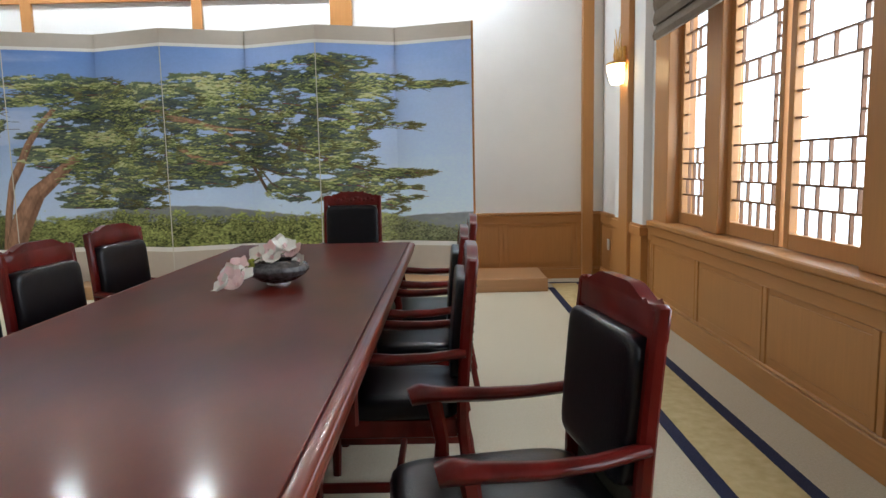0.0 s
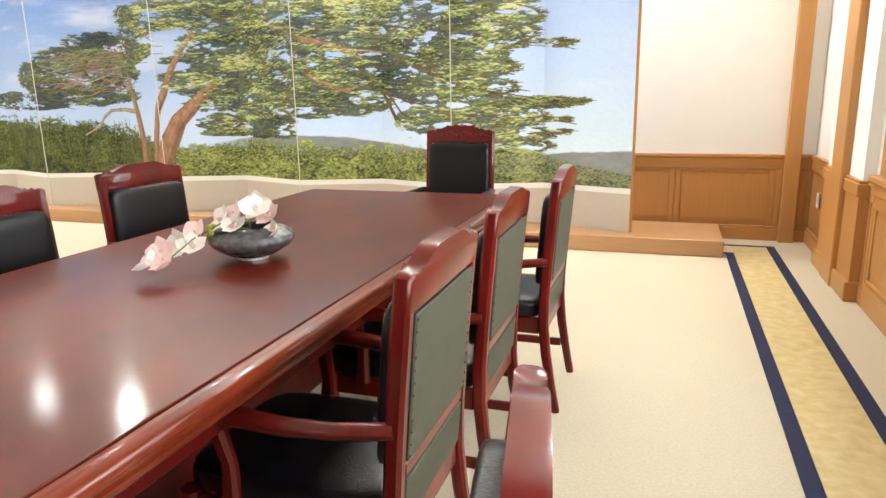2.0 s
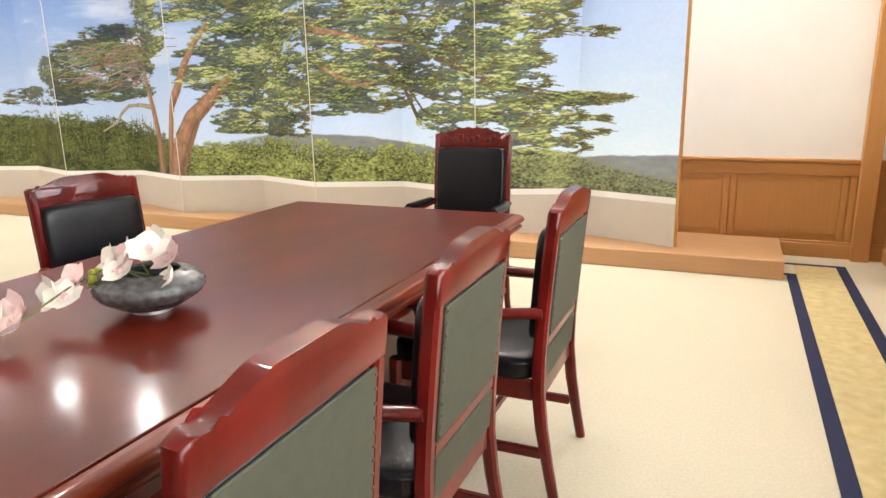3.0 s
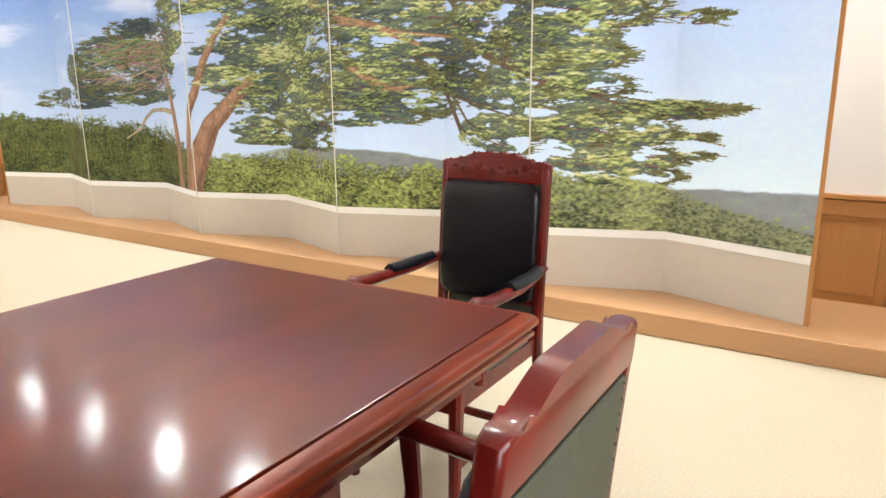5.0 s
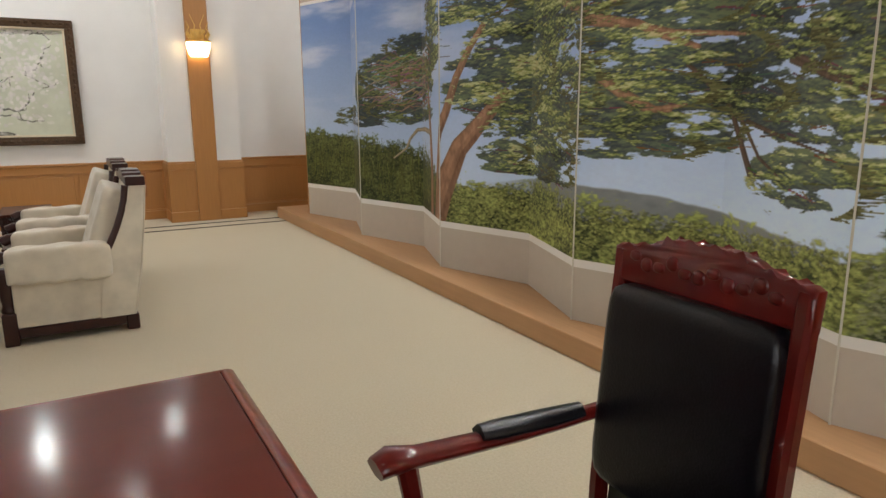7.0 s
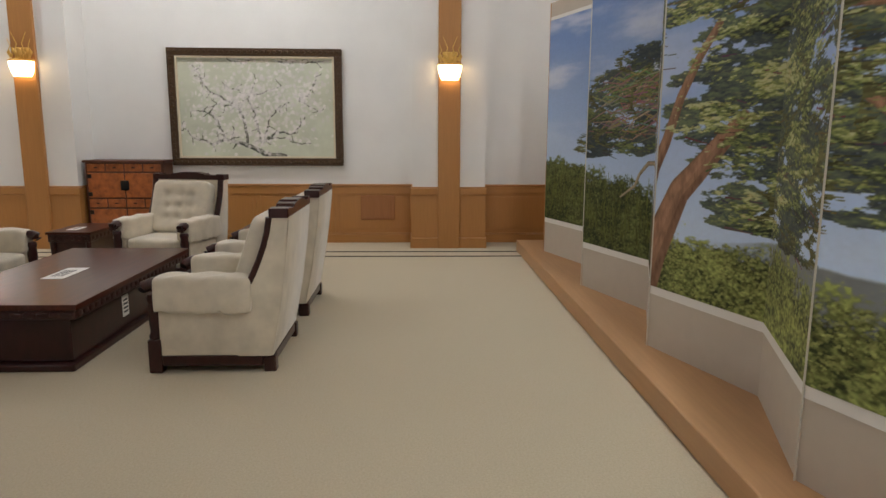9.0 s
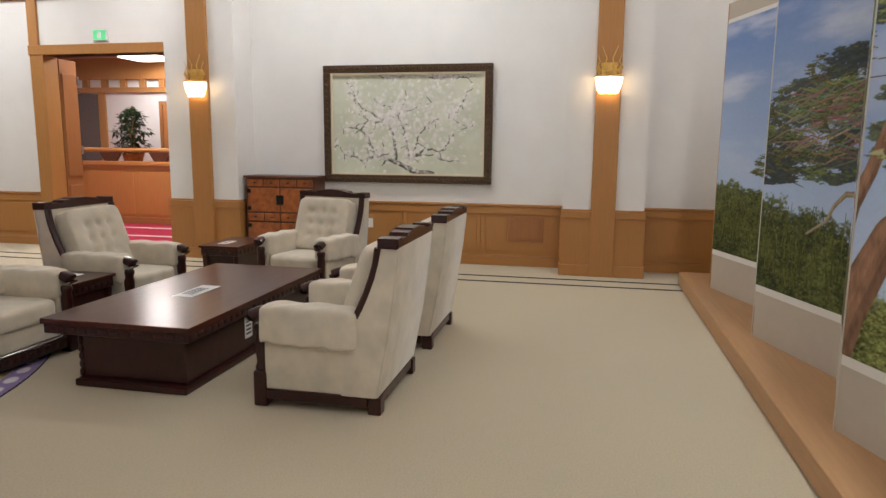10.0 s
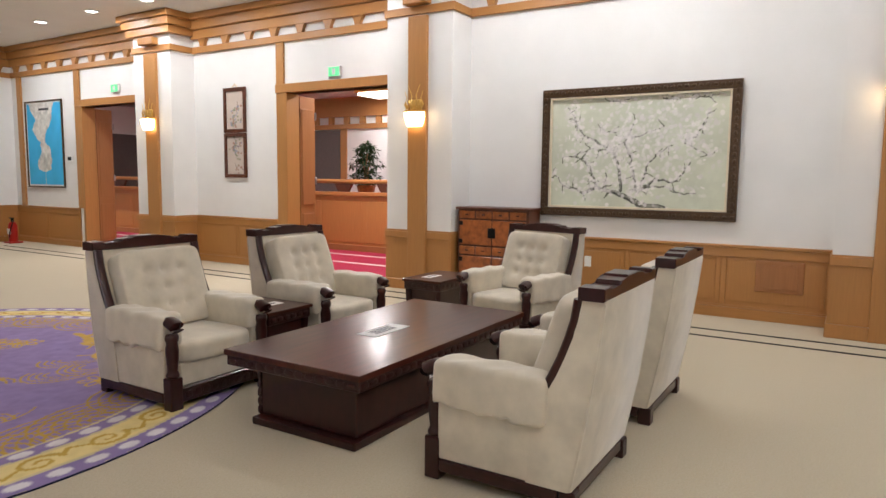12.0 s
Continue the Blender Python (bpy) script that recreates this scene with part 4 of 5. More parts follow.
for y in (1.3, 3.4):
    part("modesty_panel", bx(-0.91, -0.87, y - 0.82, y + 0.82, 0.08, TZ - 0.075, 0.003), MAHOGANY, tab)


# ---------------------------------------------------------------- conference chairs
def chair_model(label, H=1.02, W=0.485, pads=False, reach=0.045, lift=0.0):
    """Front towards -y, the back's upright at y = 0."""
    c = thing("conference_chair", label, "chair")
    hw, st = W / 2, 0.455
    yb = lambda z: 0.02 + 0.10 * max(0, (z - st)) ** 1.3 + 0.20 * max(0, (0.35 - z)) ** 1.2
    zs = [0.0, 0.12, 0.25, 0.38, 0.5, 0.62, 0.74, 0.86, H - 0.045]
    for s in (-1, 1):
        part("rear_leg", sweep(bmesh.new(), [(s * (hw - 0.022), yb(z), z) for z in zs], 0.038, 0.042, 0.25,
                               [0.8, 0.85, 0.95, 1, 1, 1, 1, 1, 0.95]), MAHOGANY, c)
        part("front_leg", sweep(bmesh.new(), [(s * (hw - 0.03), -0.47 - reach, 0.0), (s * (hw - 0.028), -0.465 - reach, 0.2), (s * (hw - 0.026), -0.455 - reach, 0.42)],
                                0.048, 0.048, 0.25, [0.7, 0.85, 1]), MAHOGANY, c)
        part("side_stretcher", bx(s * (hw - 0.03) - 0.011, s * (hw - 0.03) + 0.011, -0.45 - reach, 0.03, 0.135, 0.170, 0.004), MAHOGANY, c)
        arm = [(s * (hw - 0.012), 0.02 + yb(0.66) - 0.02, 0.655 + lift), (s * (hw + 0.004), -0.10, 0.642 + lift), (s * (hw + 0.012), -0.22, 0.640 + lift),
               (s * (hw + 0.012), -0.32 - reach, 0.650 + lift), (s * (hw + 0.010), -0.385 - reach, 0.658 + lift), (s * (hw + 0.008), -0.415 - reach, 0.650 + lift)]
        a = part("armrest", sweep(bmesh.new(), arm, 0.056, 0.040, 0.42, [0.8, 0.85, 0.95, 1.05, 1.38, 1.15]), MAHOGANY, c, smooth=True)
        if pads:
            part("arm_pad", sweep(bmesh.new(), [(s * (hw - 0.006), -0.03, 0.662 + lift), (s * (hw + 0.008), -0.12, 0.655 + lift), (s * (hw + 0.012), -0.25, 0.658 + lift), (s * (hw + 0.012), -0.30, 0.662 + lift)],
                                  0.062, 0.046, 0.45, [0.8, 1.0, 1.0, 0.85]), LEATHER, a, "black leather arm pad", True)
        part("arm_post", sweep(bmesh.new(), [(s * (hw - 0.012), -0.33 - reach, 0.40), (s * (hw - 0.006), -0.325 - reach, 0.52), (s * (hw + 0.008), -0.345 - reach, 0.635 + lift)], 0.034, 0.045, 0.3, [1.1, 0.85, 1.0]), MAHOGANY, c)
    part("cross_stretcher", bx(-hw + 0.045, hw - 0.045, -0.235, -0.21, 0.138, 0.166, 0.004), MAHOGANY, c)
    bm = bmesh.new()
    box(bm, -hw + 0.02, hw - 0.02, -0.48 - reach, -0.455 - reach, st - 0.115, st - 0.045, 0.005)
    box(bm, -hw + 0.022, -hw + 0.048, -0.454 - reach, -0.0, st - 0.115, st - 0.045, 0.005)
    box(bm, hw - 0.048, hw - 0.022, -0.454 - reach, -0.0, st - 0.115, st - 0.045, 0.005)
    box(bm, -hw + 0.045, hw - 0.045, 0.0, 0.028, st - 0.115, st - 0.045, 0.005)
    part("seat_frame", bm, MAHOGANY, c)
    part("seat", pillow(bmesh.new(), (0, -0.235 - reach / 2, st - 0.012), (hw - 0.012, 0.252 + reach / 2, 0.045), 6, 8), LEATHER, c, "black leather seat", True)
    # the lean of the back above the seat
    lean = pose(0, yb(st) + 0.0, st, -math.degrees(math.atan2(yb(H) - yb(st), H - st)), 0, 0)
    hb = H - st
    n = 32
    crest = [(-hw + 0.004, hb - 0.115)]
    for i in range(n + 1):
        u = -1 + 2 * i / n
        w = min(1.0, max(0.0, (0.80 - abs(u)) / 0.50))
        hump = 0.034 * w * w * (3 - 2 * w) + 0.006 * max(0.0, abs(u) - 0.8) / 0.2 - 0.010 * max(0.0, abs(u) - 0.95) / 0.05 + (0.003 * math.cos(u * 26) if pads and abs(u) < 0.85 else 0.0)
        crest.append((u * (hw - 0.002), hb - 0.034 + hump))
    crest.append((hw - 0.004, hb - 0.115))
    bm = prism(bmesh.new(), crest, -0.020, 0.020)
    rim = [e for e in bm.edges if abs(e.verts[0].co.y - e.verts[1].co.y) < 1e-6]
    bmesh.ops.bevel(bm, geom=rim, offset=0.011, segments=3, affect="EDGES", profile=0.5)
    bmesh.ops.transform(bm, matrix=lean, verts=bm.verts)
    rail = part("crest_rail", bm, MAHOGANY, c, "carved crest rail", True)
    if pads:
        bm = bmesh.new()
        for k in range(11):
            u = (k - 5) * 0.034
            pillow(bm, (u, -0.020, hb - 0.060 + 0.010 * math.cos(k * 2.1)), (0.016, 0.005, 0.012 + 0.004 * (k % 2)), 2.2, 4, m=lean)
        tagged(part("carving", bm, MAHOGANY, rail, "leaf carving", True), kind="stuff")
    part("lower_rail", box(bmesh.new(), -hw + 0.04, hw - 0.04, -0.016, 0.016, 0.075, 0.115, 0.006, m=lean), MAHOGANY, c)
    part("back_pad", pillow(bmesh.new(), (0, -0.020, (hb - 0.110 + 0.085) / 2), (hw - 0.030, 0.036, (hb - 0.195) / 2), 10, 12, m=lean), LEATHER, c, "black leather back pad", True)
    bk = part("back_panel", box(bmesh.new(), -hw + 0.042, hw - 0.042, 0.012, 0.021, 0.118, hb - 0.118, 0.003, m=lean), OLIVE, c, "olive-grey cloth on the back")
    part("lower_back_panel", box(bmesh.new(), -hw + 0.045, hw - 0.045, 0.006, 0.018, -0.045, 0.073, 0.003, m=lean), OLIVE, c, "olive-grey cloth on the back")
    bm = bmesh.new()
    for k in range(12):
        z = 0.13 + (hb - 0.26) * k / 11
        for s in (-1, 1):
            for y in (0.022, -0.036):
                pillow(bm, (s * (hw - 0.049), y, z), (0.004, 0.0025, 0.004), 2, 2, m=lean)
    tagged(part("nail_heads", bm, GILT, c, "row of dull brass upholstery nails"), kind="stuff")
    return c


chair = chair_model("red mahogany armchair with black leather seat and olive back")
tagged(chair, group="chairs round the table")
spots = [(0.065, 4.31, 90), (-0.005, 3.57, 90), (0.005, 2.845, 90), (0.362, 2.015, 100), (-1.87, 4.12, -99), (-1.76, 3.22, -95), (-1.74, 2.60, -93)]
chair.matrix_basis = pose(spots[0][0], spots[0][1], 0, 0, 0, spots[0][2] + 180)
for x, y, r in spots[1:]:
    copy_thing(chair, pose(x, y, 0, 0, 0, r + 180))
head = chair_model("tall red mahogany head chair with black leather and padded arms", 1.115, 0.482, True, 0.13, 0.03)
head.name = "head_chair"
tagged(head, group="chairs round the table")
head.matrix_basis = pose(-0.803, 5.78, 0, 0, 0, 0)

# ---------------------------------------------------------------- bowl with orchids
bowl = thing("flower_bowl", "dark hammered pottery bowl of white-pink orchids on the table", "flower arrangement")
bowl.location, bowl.scale = (-0.81, 3.40, TZ), (0.82, 0.82, 0.82)
bm = bmesh.new()
wall = [(0.062, 0.0), (0.064, 0.012), (0.10, 0.022), (0.155, 0.055), (0.176, 0.082), (0.170, 0.108), (0.135, 0.130), (0.10, 0.138)]
rows = np.linspace(0, len(wall) - 1, 30)
prof = [(float(np.interp(f, range(len(wall)), [q[0] for q in wall])), float(np.interp(f, range(len(wall)), [q[1] for q in wall]))) for f in rows] + [(0.10, 0.130), (0.14, 0.105), (0.145, 0.08)]
lathe(bm, prof, 96)
for v in bm.verts:
    a, r = math.atan2(v.co.y, v.co.x), math.hypot(v.co.x, v.co.y)
    if 0.018 < v.co.z < 0.136:
        level = v.co.z / 0.0165
        k = 1 + 0.026 * abs(math.sin(a * 11 + math.pi / 2 * (math.floor(level) % 2))) * math.sin((level % 1.0) * math.pi) - 0.012
        v.co.x, v.co.y = v.co.x * k, v.co.y * k
part("bowl", bm, POTTERY, bowl, smooth=True)
part("foot_ring", lathe(bmesh.new(), [(0.060, 0.0005), (0.067, 0.002), (0.066, 0.010), (0.060, 0.011)], 32), STEEL, bowl)
rng = random.Random(9)


def petal(bm, m, length, width, curl):
    rows = []
    for i in range(5):
        f = i / 4
        wd = width * math.sin(math.pi * (0.12 + 0.80 * f)) * (1 if i < 4 else 0.5)
        z = curl * f * f * length
        rows.append([bm.verts.new(m @ Vector((s * wd, f * length, z + abs(s) * 0.15 * wd))) for s in (-1, 0, 1)])
    for a, b in zip(rows, rows[1:]):
        for j in range(2):
            bm.faces.new((a[j], a[j + 1], b[j + 1], b[j]))


def orchid(at, size, facing):
    base = Matrix.Translation(at) @ facing.to_matrix().to_4x4()
    bm = bmesh.new()
    for k in range(5):
        petal(bm, base @ pose(0, 0, 0, 0, 0, 72 * k) @ pose(0, 0, 0, 18), size, size * (0.56 if k % 2 else 0.42), 0.25)
    blossom = part("blossom", bm, PETAL_W if rng.random() < 0.85 else PETAL, bowl, smooth=True)
    bm = bmesh.new()
    for k in range(3):
        petal(bm, base @ pose(0, 0, 0.006, 0, 0, 120 * k) @ pose(0, 0, 0, 50), size * 0.42, size * 0.16, 0.3)
    part("lip", bm, PETAL, blossom, "pink throat", True)


for x, y, z, s in ((-0.02, -0.05, 0.17, 0.060), (0.05, -0.03, 0.19, 0.062), (-0.07, -0.07, 0.16, 0.055), (0.01, 0.05, 0.20, 0.058), (0.09, 0.02, 0.165, 0.055),
                   (-0.10, -0.01, 0.15, 0.05), (0.0, -0.10, 0.14, 0.05), (0.14, -0.04, 0.12, 0.04),
                   (-0.17, -0.13, 0.10, 0.058), (-0.19, -0.19, 0.085, 0.055), (-0.14, -0.20, 0.065, 0.055), (-0.15, -0.34, 0.075, 0.058), (-0.17, -0.40, 0.050, 0.055), (-0.11, -0.39, 0.045, 0.05)):
    orchid((x, y, z + 0.008), s * 1.28, Euler((rng.uniform(0.5, 1.5), rng.uniform(-0.4, 0.4), rng.uniform(-0.7, 0.7))))
bm = bmesh.new()
for pts in (((0, 0, 0.12), (-0.08, -0.09, 0.16), (-0.15, -0.18, 0.11), (-0.14, -0.38, 0.05)), ((0, 0, 0.12), (0.02, -0.04, 0.17), (0.05, -0.03, 0.18)), ((0, 0, 0.1), (-0.05, -0.05, 0.14), (-0.12, -0.14, 0.10))):
    tube(bm, pts, 0.003, 6)
part("stem", bm, STEM, bowl)
for k in range(6):
    bm = bmesh.new()
    pillow(bm, (-0.105 + rng.uniform(-0.025, 0.03), -0.115 + rng.uniform(-0.03, 0.02), 0.10 + rng.uniform(0, 0.045)), (0.013, 0.012, 0.014), 2.2, 4)
    part("bud", bm, BUD, bowl, smooth=True)


# ---------------------------------------------------------------- lounge armchairs
def armchair_model():
    """Front towards -y, centred in plan; 0.80 wide, 0.74 deep."""
    c = thing("armchair", "cream velvet armchair with a dark carved rosewood frame", "armchair", "lounge armchairs")
    hw, yf, yr = 0.40, -0.35, 0.36
    for s in (-1, 1):
        a, b = sorted((s * (hw - 0.105), s * (hw - 0.009)))
        part("side_panel", bx(a, b, yf + 0.035, yr - 0.03, 0.105, 0.42, 0.012, 2), VELVET, c)
        bm = pillow(bmesh.new(), (s * (hw - 0.062), yf + 0.30, 0.485), (0.084, 0.285, 0.105), 8, 16)
        for v in bm.verts:
            out = s * (v.co.x - s * (hw - 0.062))
            fold = 0.5 + 0.5 * math.sin(v.co.y * 41 + s + 3 * math.sin(v.co.y * 17))
            if out > 0.05:
                v.co.x += s * (0.012 * fold * max(0, 0.53 - v.co.z) / 0.15 + 0.004)
                v.co.z -= 0.022 * fold * (v.co.z < 0.42)
            v.co.z += 0.005 * math.sin(v.co.y * 29 + v.co.x * 31) * (v.co.z > 0.55)
        pad = part("arm_pad", bm, VELVET, c, "padded velvet arm", True)
        bm = bmesh.new()
        for k in range(3):
            pillow(bm, (s * (hw + 0.018), yf + 0.14 + 0.15 * k, 0.47), (0.006, 0.010, 0.010), 2, 3)
        part("button", bm, VELVET, pad, smooth=True)
        prof = [(0.036, 0.206), (0.040, 0.215), (0.040, 0.225), (0.034, 0.235), (0.030, 0.25), (0.036, 0.30), (0.040, 0.37), (0.034, 0.42), (0.042, 0.44), (0.042, 0.46), (0.034, 0.475)]
        post = part("arm_post", lathe(bmesh.new(), prof, 14, (s * (hw - 0.045), yf + 0.005, 0)), ROSEWOOD, c, "turned dark rosewood post", True)
        part("foot", bx(s * (hw - 0.045) - 0.042, s * (hw - 0.045) + 0.042, yf - 0.035, yf + 0.045, 0.0, 0.205, 0.010, 2), ROSEWOOD, post)
        part("arm_knob", sweep(bmesh.new(), [(s * (hw - 0.045), yf + 0.09, 0.545), (s * (hw - 0.045), yf + 0.0, 0.54), (s * (hw - 0.045), yf - 0.04, 0.522), (s * (hw - 0.045), yf - 0.058, 0.498)], 0.095, 0.065, 0.35, [0.9, 1.0, 1.05, 0.75]), ROSEWOOD, post, smooth=True)
        part("rear_foot", bx(s * (hw - 0.05) - 0.035, s * (hw - 0.05) + 0.035, yr - 0.075, yr, 0.0, 0.10, 0.006), ROSEWOOD, c)
        part("base_rail", bx(s * (hw - 0.03) - 0.03, s * (hw - 0.03) + 0.03, yf + 0.046, yr - 0.076, 0.045, 0.104, 0.006), ROSEWOOD, c)
        # curved rosewood cheek of the back
        cheek = [(s * (hw - 0.030), y, z) for y, z in ((0.185, 0.47), (0.215, 0.53), (0.245, 0.59), (0.282, 0.67), (0.315, 0.76), (0.338, 0.84), (0.352, 0.93))]
        part("back_cheek", sweep(bmesh.new(), cheek, 0.058, 0.042, 0.3), ROSEWOOD, c, smooth=True)
    bm = bmesh.new()
    box(bm, -hw + 0.09, hw - 0.09, yf - 0.02, yf + 0.02, 0.04, 0.135, 0.008)
    for k in range(9):
        pillow(bm, (-0.26 + k * 0.065, yf - 0.022, 0.085), (0.024, 0.006, 0.024), 2.4, 4)
    part("front_rail", bm, ROSEWOOD, c, "carved front rail")
    part("rear_rail", bx(-hw + 0.09, hw - 0.09, yr - 0.05, yr - 0.01, 0.045, 0.104, 0.006), ROSEWOOD, c)
    part("seat_base", bx(-hw + 0.108, hw - 0.108, yf + 0.022, yr - 0.1, 0.10, 0.27, 0.01), VELVET, c)
    part("seat_cushion", pillow(bmesh.new(), (0, yf + 0.26, 0.33), (hw - 0.115, 0.275, 0.075), 6, 9), VELVET, c, "", True)
    lean = pose(0, 0.135, 0.40, -19, 0, 0)
    tufts = [(x, z) for x in (-0.13, 0.0, 0.13) for z in (-0.12, 0.0, 0.12)]
    cush = part("back_cushion", pillow(bmesh.new(), (0, 0.0, 0.265), (hw - 0.088, 0.080, 0.270), 10, 26, tufts, 0.040, 0.036, m=lean), VELVET, c, "button-tufted velvet back", True)
    for x, z in tufts:
        part("button", pillow(bmesh.new(), (x, -0.044, 0.265 + z), (0.009, 0.006, 0.009), 2, 3, m=lean), VELVET, cush)
    # upholstered outer back, narrowing upwards
    rings = []
    for z, y0, y1, w in ((0.105, 0.14, 0.345, hw), (0.42, 0.175, 0.405, hw), (0.53, 0.232, 0.420, hw - 0.002), (0.60, 0.268, 0.430, hw - 0.003), (0.68, 0.302, 0.441, hw - 0.004), (0.77, 0.335, 0.452, hw - 0.006), (0.935, 0.368, 0.468, hw - 0.010)):
        rings.append([(-w, y0, z), (w, y0, z), (w, y1 - 0.015, z), (w - 0.015, y1, z), (-w + 0.015, y1, z), (-w, y1 - 0.015, z)])
    ob = part("outer_back", loft(bmesh.new(), rings), VELVET, c, smooth=True)
    for s in (-1, 1):
        bm = bmesh.new()
        tube(bm, [(s * (hw - 0.006), 0.340, 0.11), (s * (hw - 0.006), 0.400, 0.42), (s * (hw - 0.010), 0.437, 0.68), (s * (hw - 0.015), 0.463, 0.92)], 0.006, 6)
        part("piping", bm, VELVET, ob)
    crest = [(-hw - 0.004, 0.930), (-hw - 0.004, 0.985), (-hw + 0.075, 0.988), (-hw + 0.080, 0.968), (-0.19, 0.972), (-0.18, 0.992), (-0.09, 0.996), (-0.08, 1.006),
             (0.08, 1.006), (0.09, 0.996), (0.18, 0.992), (0.19, 0.972), (hw - 0.080, 0.968), (hw - 0.075, 0.988), (hw + 0.004, 0.985), (hw + 0.004, 0.930)]
    bm = prism(bmesh.new(), crest, 0.352, 0.466)
    rim = [e for e in bm.edges if abs(e.verts[0].co.y - e.verts[1].co.y) < 1e-6]
    bmesh.ops.bevel(bm, geom=rim, offset=0.006, segments=2, affect="EDGES", profile=0.5)
    part("crest_rail", bm, ROSEWOOD, c, "stepped carved crest rail")
    return c


arm = armchair_model()
arm.matrix_basis = pose(-4.91, 4.71, 0, 0, 0, 0)
for x, y, r in ((-6.15, 4.71, 0), (-4.80, 2.22, 180), (-6.15, 2.24, 180), (-7.42, 3.45, 77)):
    copy_thing(arm, pose(x, y, 0, 0, 0, r))

# ---------------------------------------------------------------- coffee table and side tables
ct = thing("coffee_table", "low dark rosewood coffee table with a glossy top", "coffee table")
CX0, CX1, CY0, CY1 = -6.50, -4.52, 2.93, 3.93
part("tabletop", bx(CX0, CX1, CY0, CY1, 0.385, 0.42, 0.005, 2), ROSETOP, ct)
bm = bmesh.new()
box(bm, CX0 + 0.012, CX1 - 0.012, CY0 + 0.012, CY1 - 0.012, 0.325, 0.3845, 0.005)
for k in range(26):
    u = CX0 + 0.06 + k * (CX1 - CX0 - 0.12) / 25
    for y in (CY0 + 0.011, CY1 - 0.011):
        pillow(bm, (u, y, 0.355), (0.032, 0.006, 0.016 + 0.006 * (k % 2)), 2.4, 4)
for k in range(13):
    v = CY0 + 0.06 + k * (CY1 - CY0 - 0.12) / 12
    for x in (CX0 + 0.011, CX1 - 0.011):
        pillow(bm, (x, v, 0.355), (0.006, 0.032, 0.016 + 0.006 * (k % 2)), 2.4, 4)
part("apron", bm, ROSEWOOD, ct, "carved dark apron")
body = part("body", bx(CX0 + 0.09, CX1 - 0.09, CY0 + 0.20, CY1 - 0.09, 0.045, 0.3245, 0.006), ROSEWOOD, ct)
part("plinth", bx(CX0 + 0.06, CX1 - 0.03, CY0 + 0.19, CY1 - 0.055, 0.0, 0.0445, 0.01, 2), ROSEWOOD, body)
for x in (CX0 + 0.09, CX1 - 0.09):
    rope = [(x, CY0 + 0.20, 0.048 + k * 0.0125) for k in range(23)]
    part("corner_bead", tube(bmesh.new(), rope, 0.016, 8, [1.0 if k % 4 else 0.55 for k in range(23)]), ROSEWOOD, body, smooth=True)
card = thing("notice_card", "white paper notice lying on the coffee table", "paper")
card.location = (-5.42, 3.42, 0.4205)
part("sheet", bx(-0.19, 0.19, -0.075, 0.075, 0.0, 0.003), PAPER, card)
for k in range(4):
    part("text_bar", bx(-0.10, 0.12, -0.045 + k * 0.022, -0.033 + k * 0.022, 0.0032, 0.0038), INK, card)
slip = thing("notice_card", "white paper notice stuck on the coffee table's side", "paper")
slip.location = (-5.365, CY1 - 0.089, 0.2)
part("sheet", bx(-0.05, 0.05, 0.0, 0.003, -0.075, 0.075), PAPER, slip)
for k in range(4):
    part("text_bar", bx(-0.035, 0.035, 0.0032, 0.0038, -0.05 + k * 0.028, -0.036 + k * 0.028), INK, slip)


def side_table():
    c = thing("side_table", "small dark rosewood side table with carved apron", "side table", "lounge side tables")
    part("tabletop", bx(-0.25, 0.25, -0.30, 0.30, 0.435, 0.46, 0.005, 2), ROSETOP, c)
    bm = bmesh.new()
    box(bm, -0.235, 0.235, -0.285, 0.285, 0.36, 0.4345, 0.005)
    for k in range(6):
        for y in (-0.286, 0.286):
            pillow(bm, (-0.18 + k * 0.072, y, 0.397), (0.028, 0.006, 0.020), 2.4, 4)
    for k in range(7):
        for x in (-0.236, 0.236):
            pillow(bm, (x, -0.22 + k * 0.073, 0.397), (0.006, 0.028, 0.020), 2.4, 4)
    part("apron", bm, ROSEWOOD, c, "carved apron")
    for sx in (-1, 1):
        for sy in (-1, 1):
            part("leg", sweep(bmesh.new(), [(sx * 0.205, sy * 0.255, 0.0), (sx * 0.195, sy * 0.245, 0.10), (sx * 0.20, sy * 0.25, 0.36)], 0.055, 0.055, 0.2, [1.2, 0.8, 1.1]), ROSEWOOD, c)
    part("body", bx(-0.20, 0.20, -0.25, 0.25, 0.05, 0.36, 0.004), ROSEWOOD, c)
    return c


st = side_table()
st.matrix_basis = pose(-5.53, 4.62, 0) @ Matrix.Diagonal((0.86, 1.05, 1, 1))
for x, y, r, wide in ((-5.475, 2.20, 0, 1.06), (-7.50, 2.56, 90, 1.0), (-7.52, 4.36, 90, 1.0)):
    copy_thing(st, pose(x, y, 0, 0, 0, r) @ Matrix.Diagonal((wide, 1.08, 1, 1)))
for x, y in ((-5.48, 2.30), (-7.42, 2.52)):
    n = thing("notice_card", "small white notice lying on a side table", "paper")
    n.location = (x, y, 0.4605)
    part("sheet", bx(-0.11, 0.11, -0.05, 0.05, 0.0, 0.003), PAPER, n)
    part("text_bar", bx(-0.07, 0.07, -0.012, 0.012, 0.0032, 0.0038), INK, n)

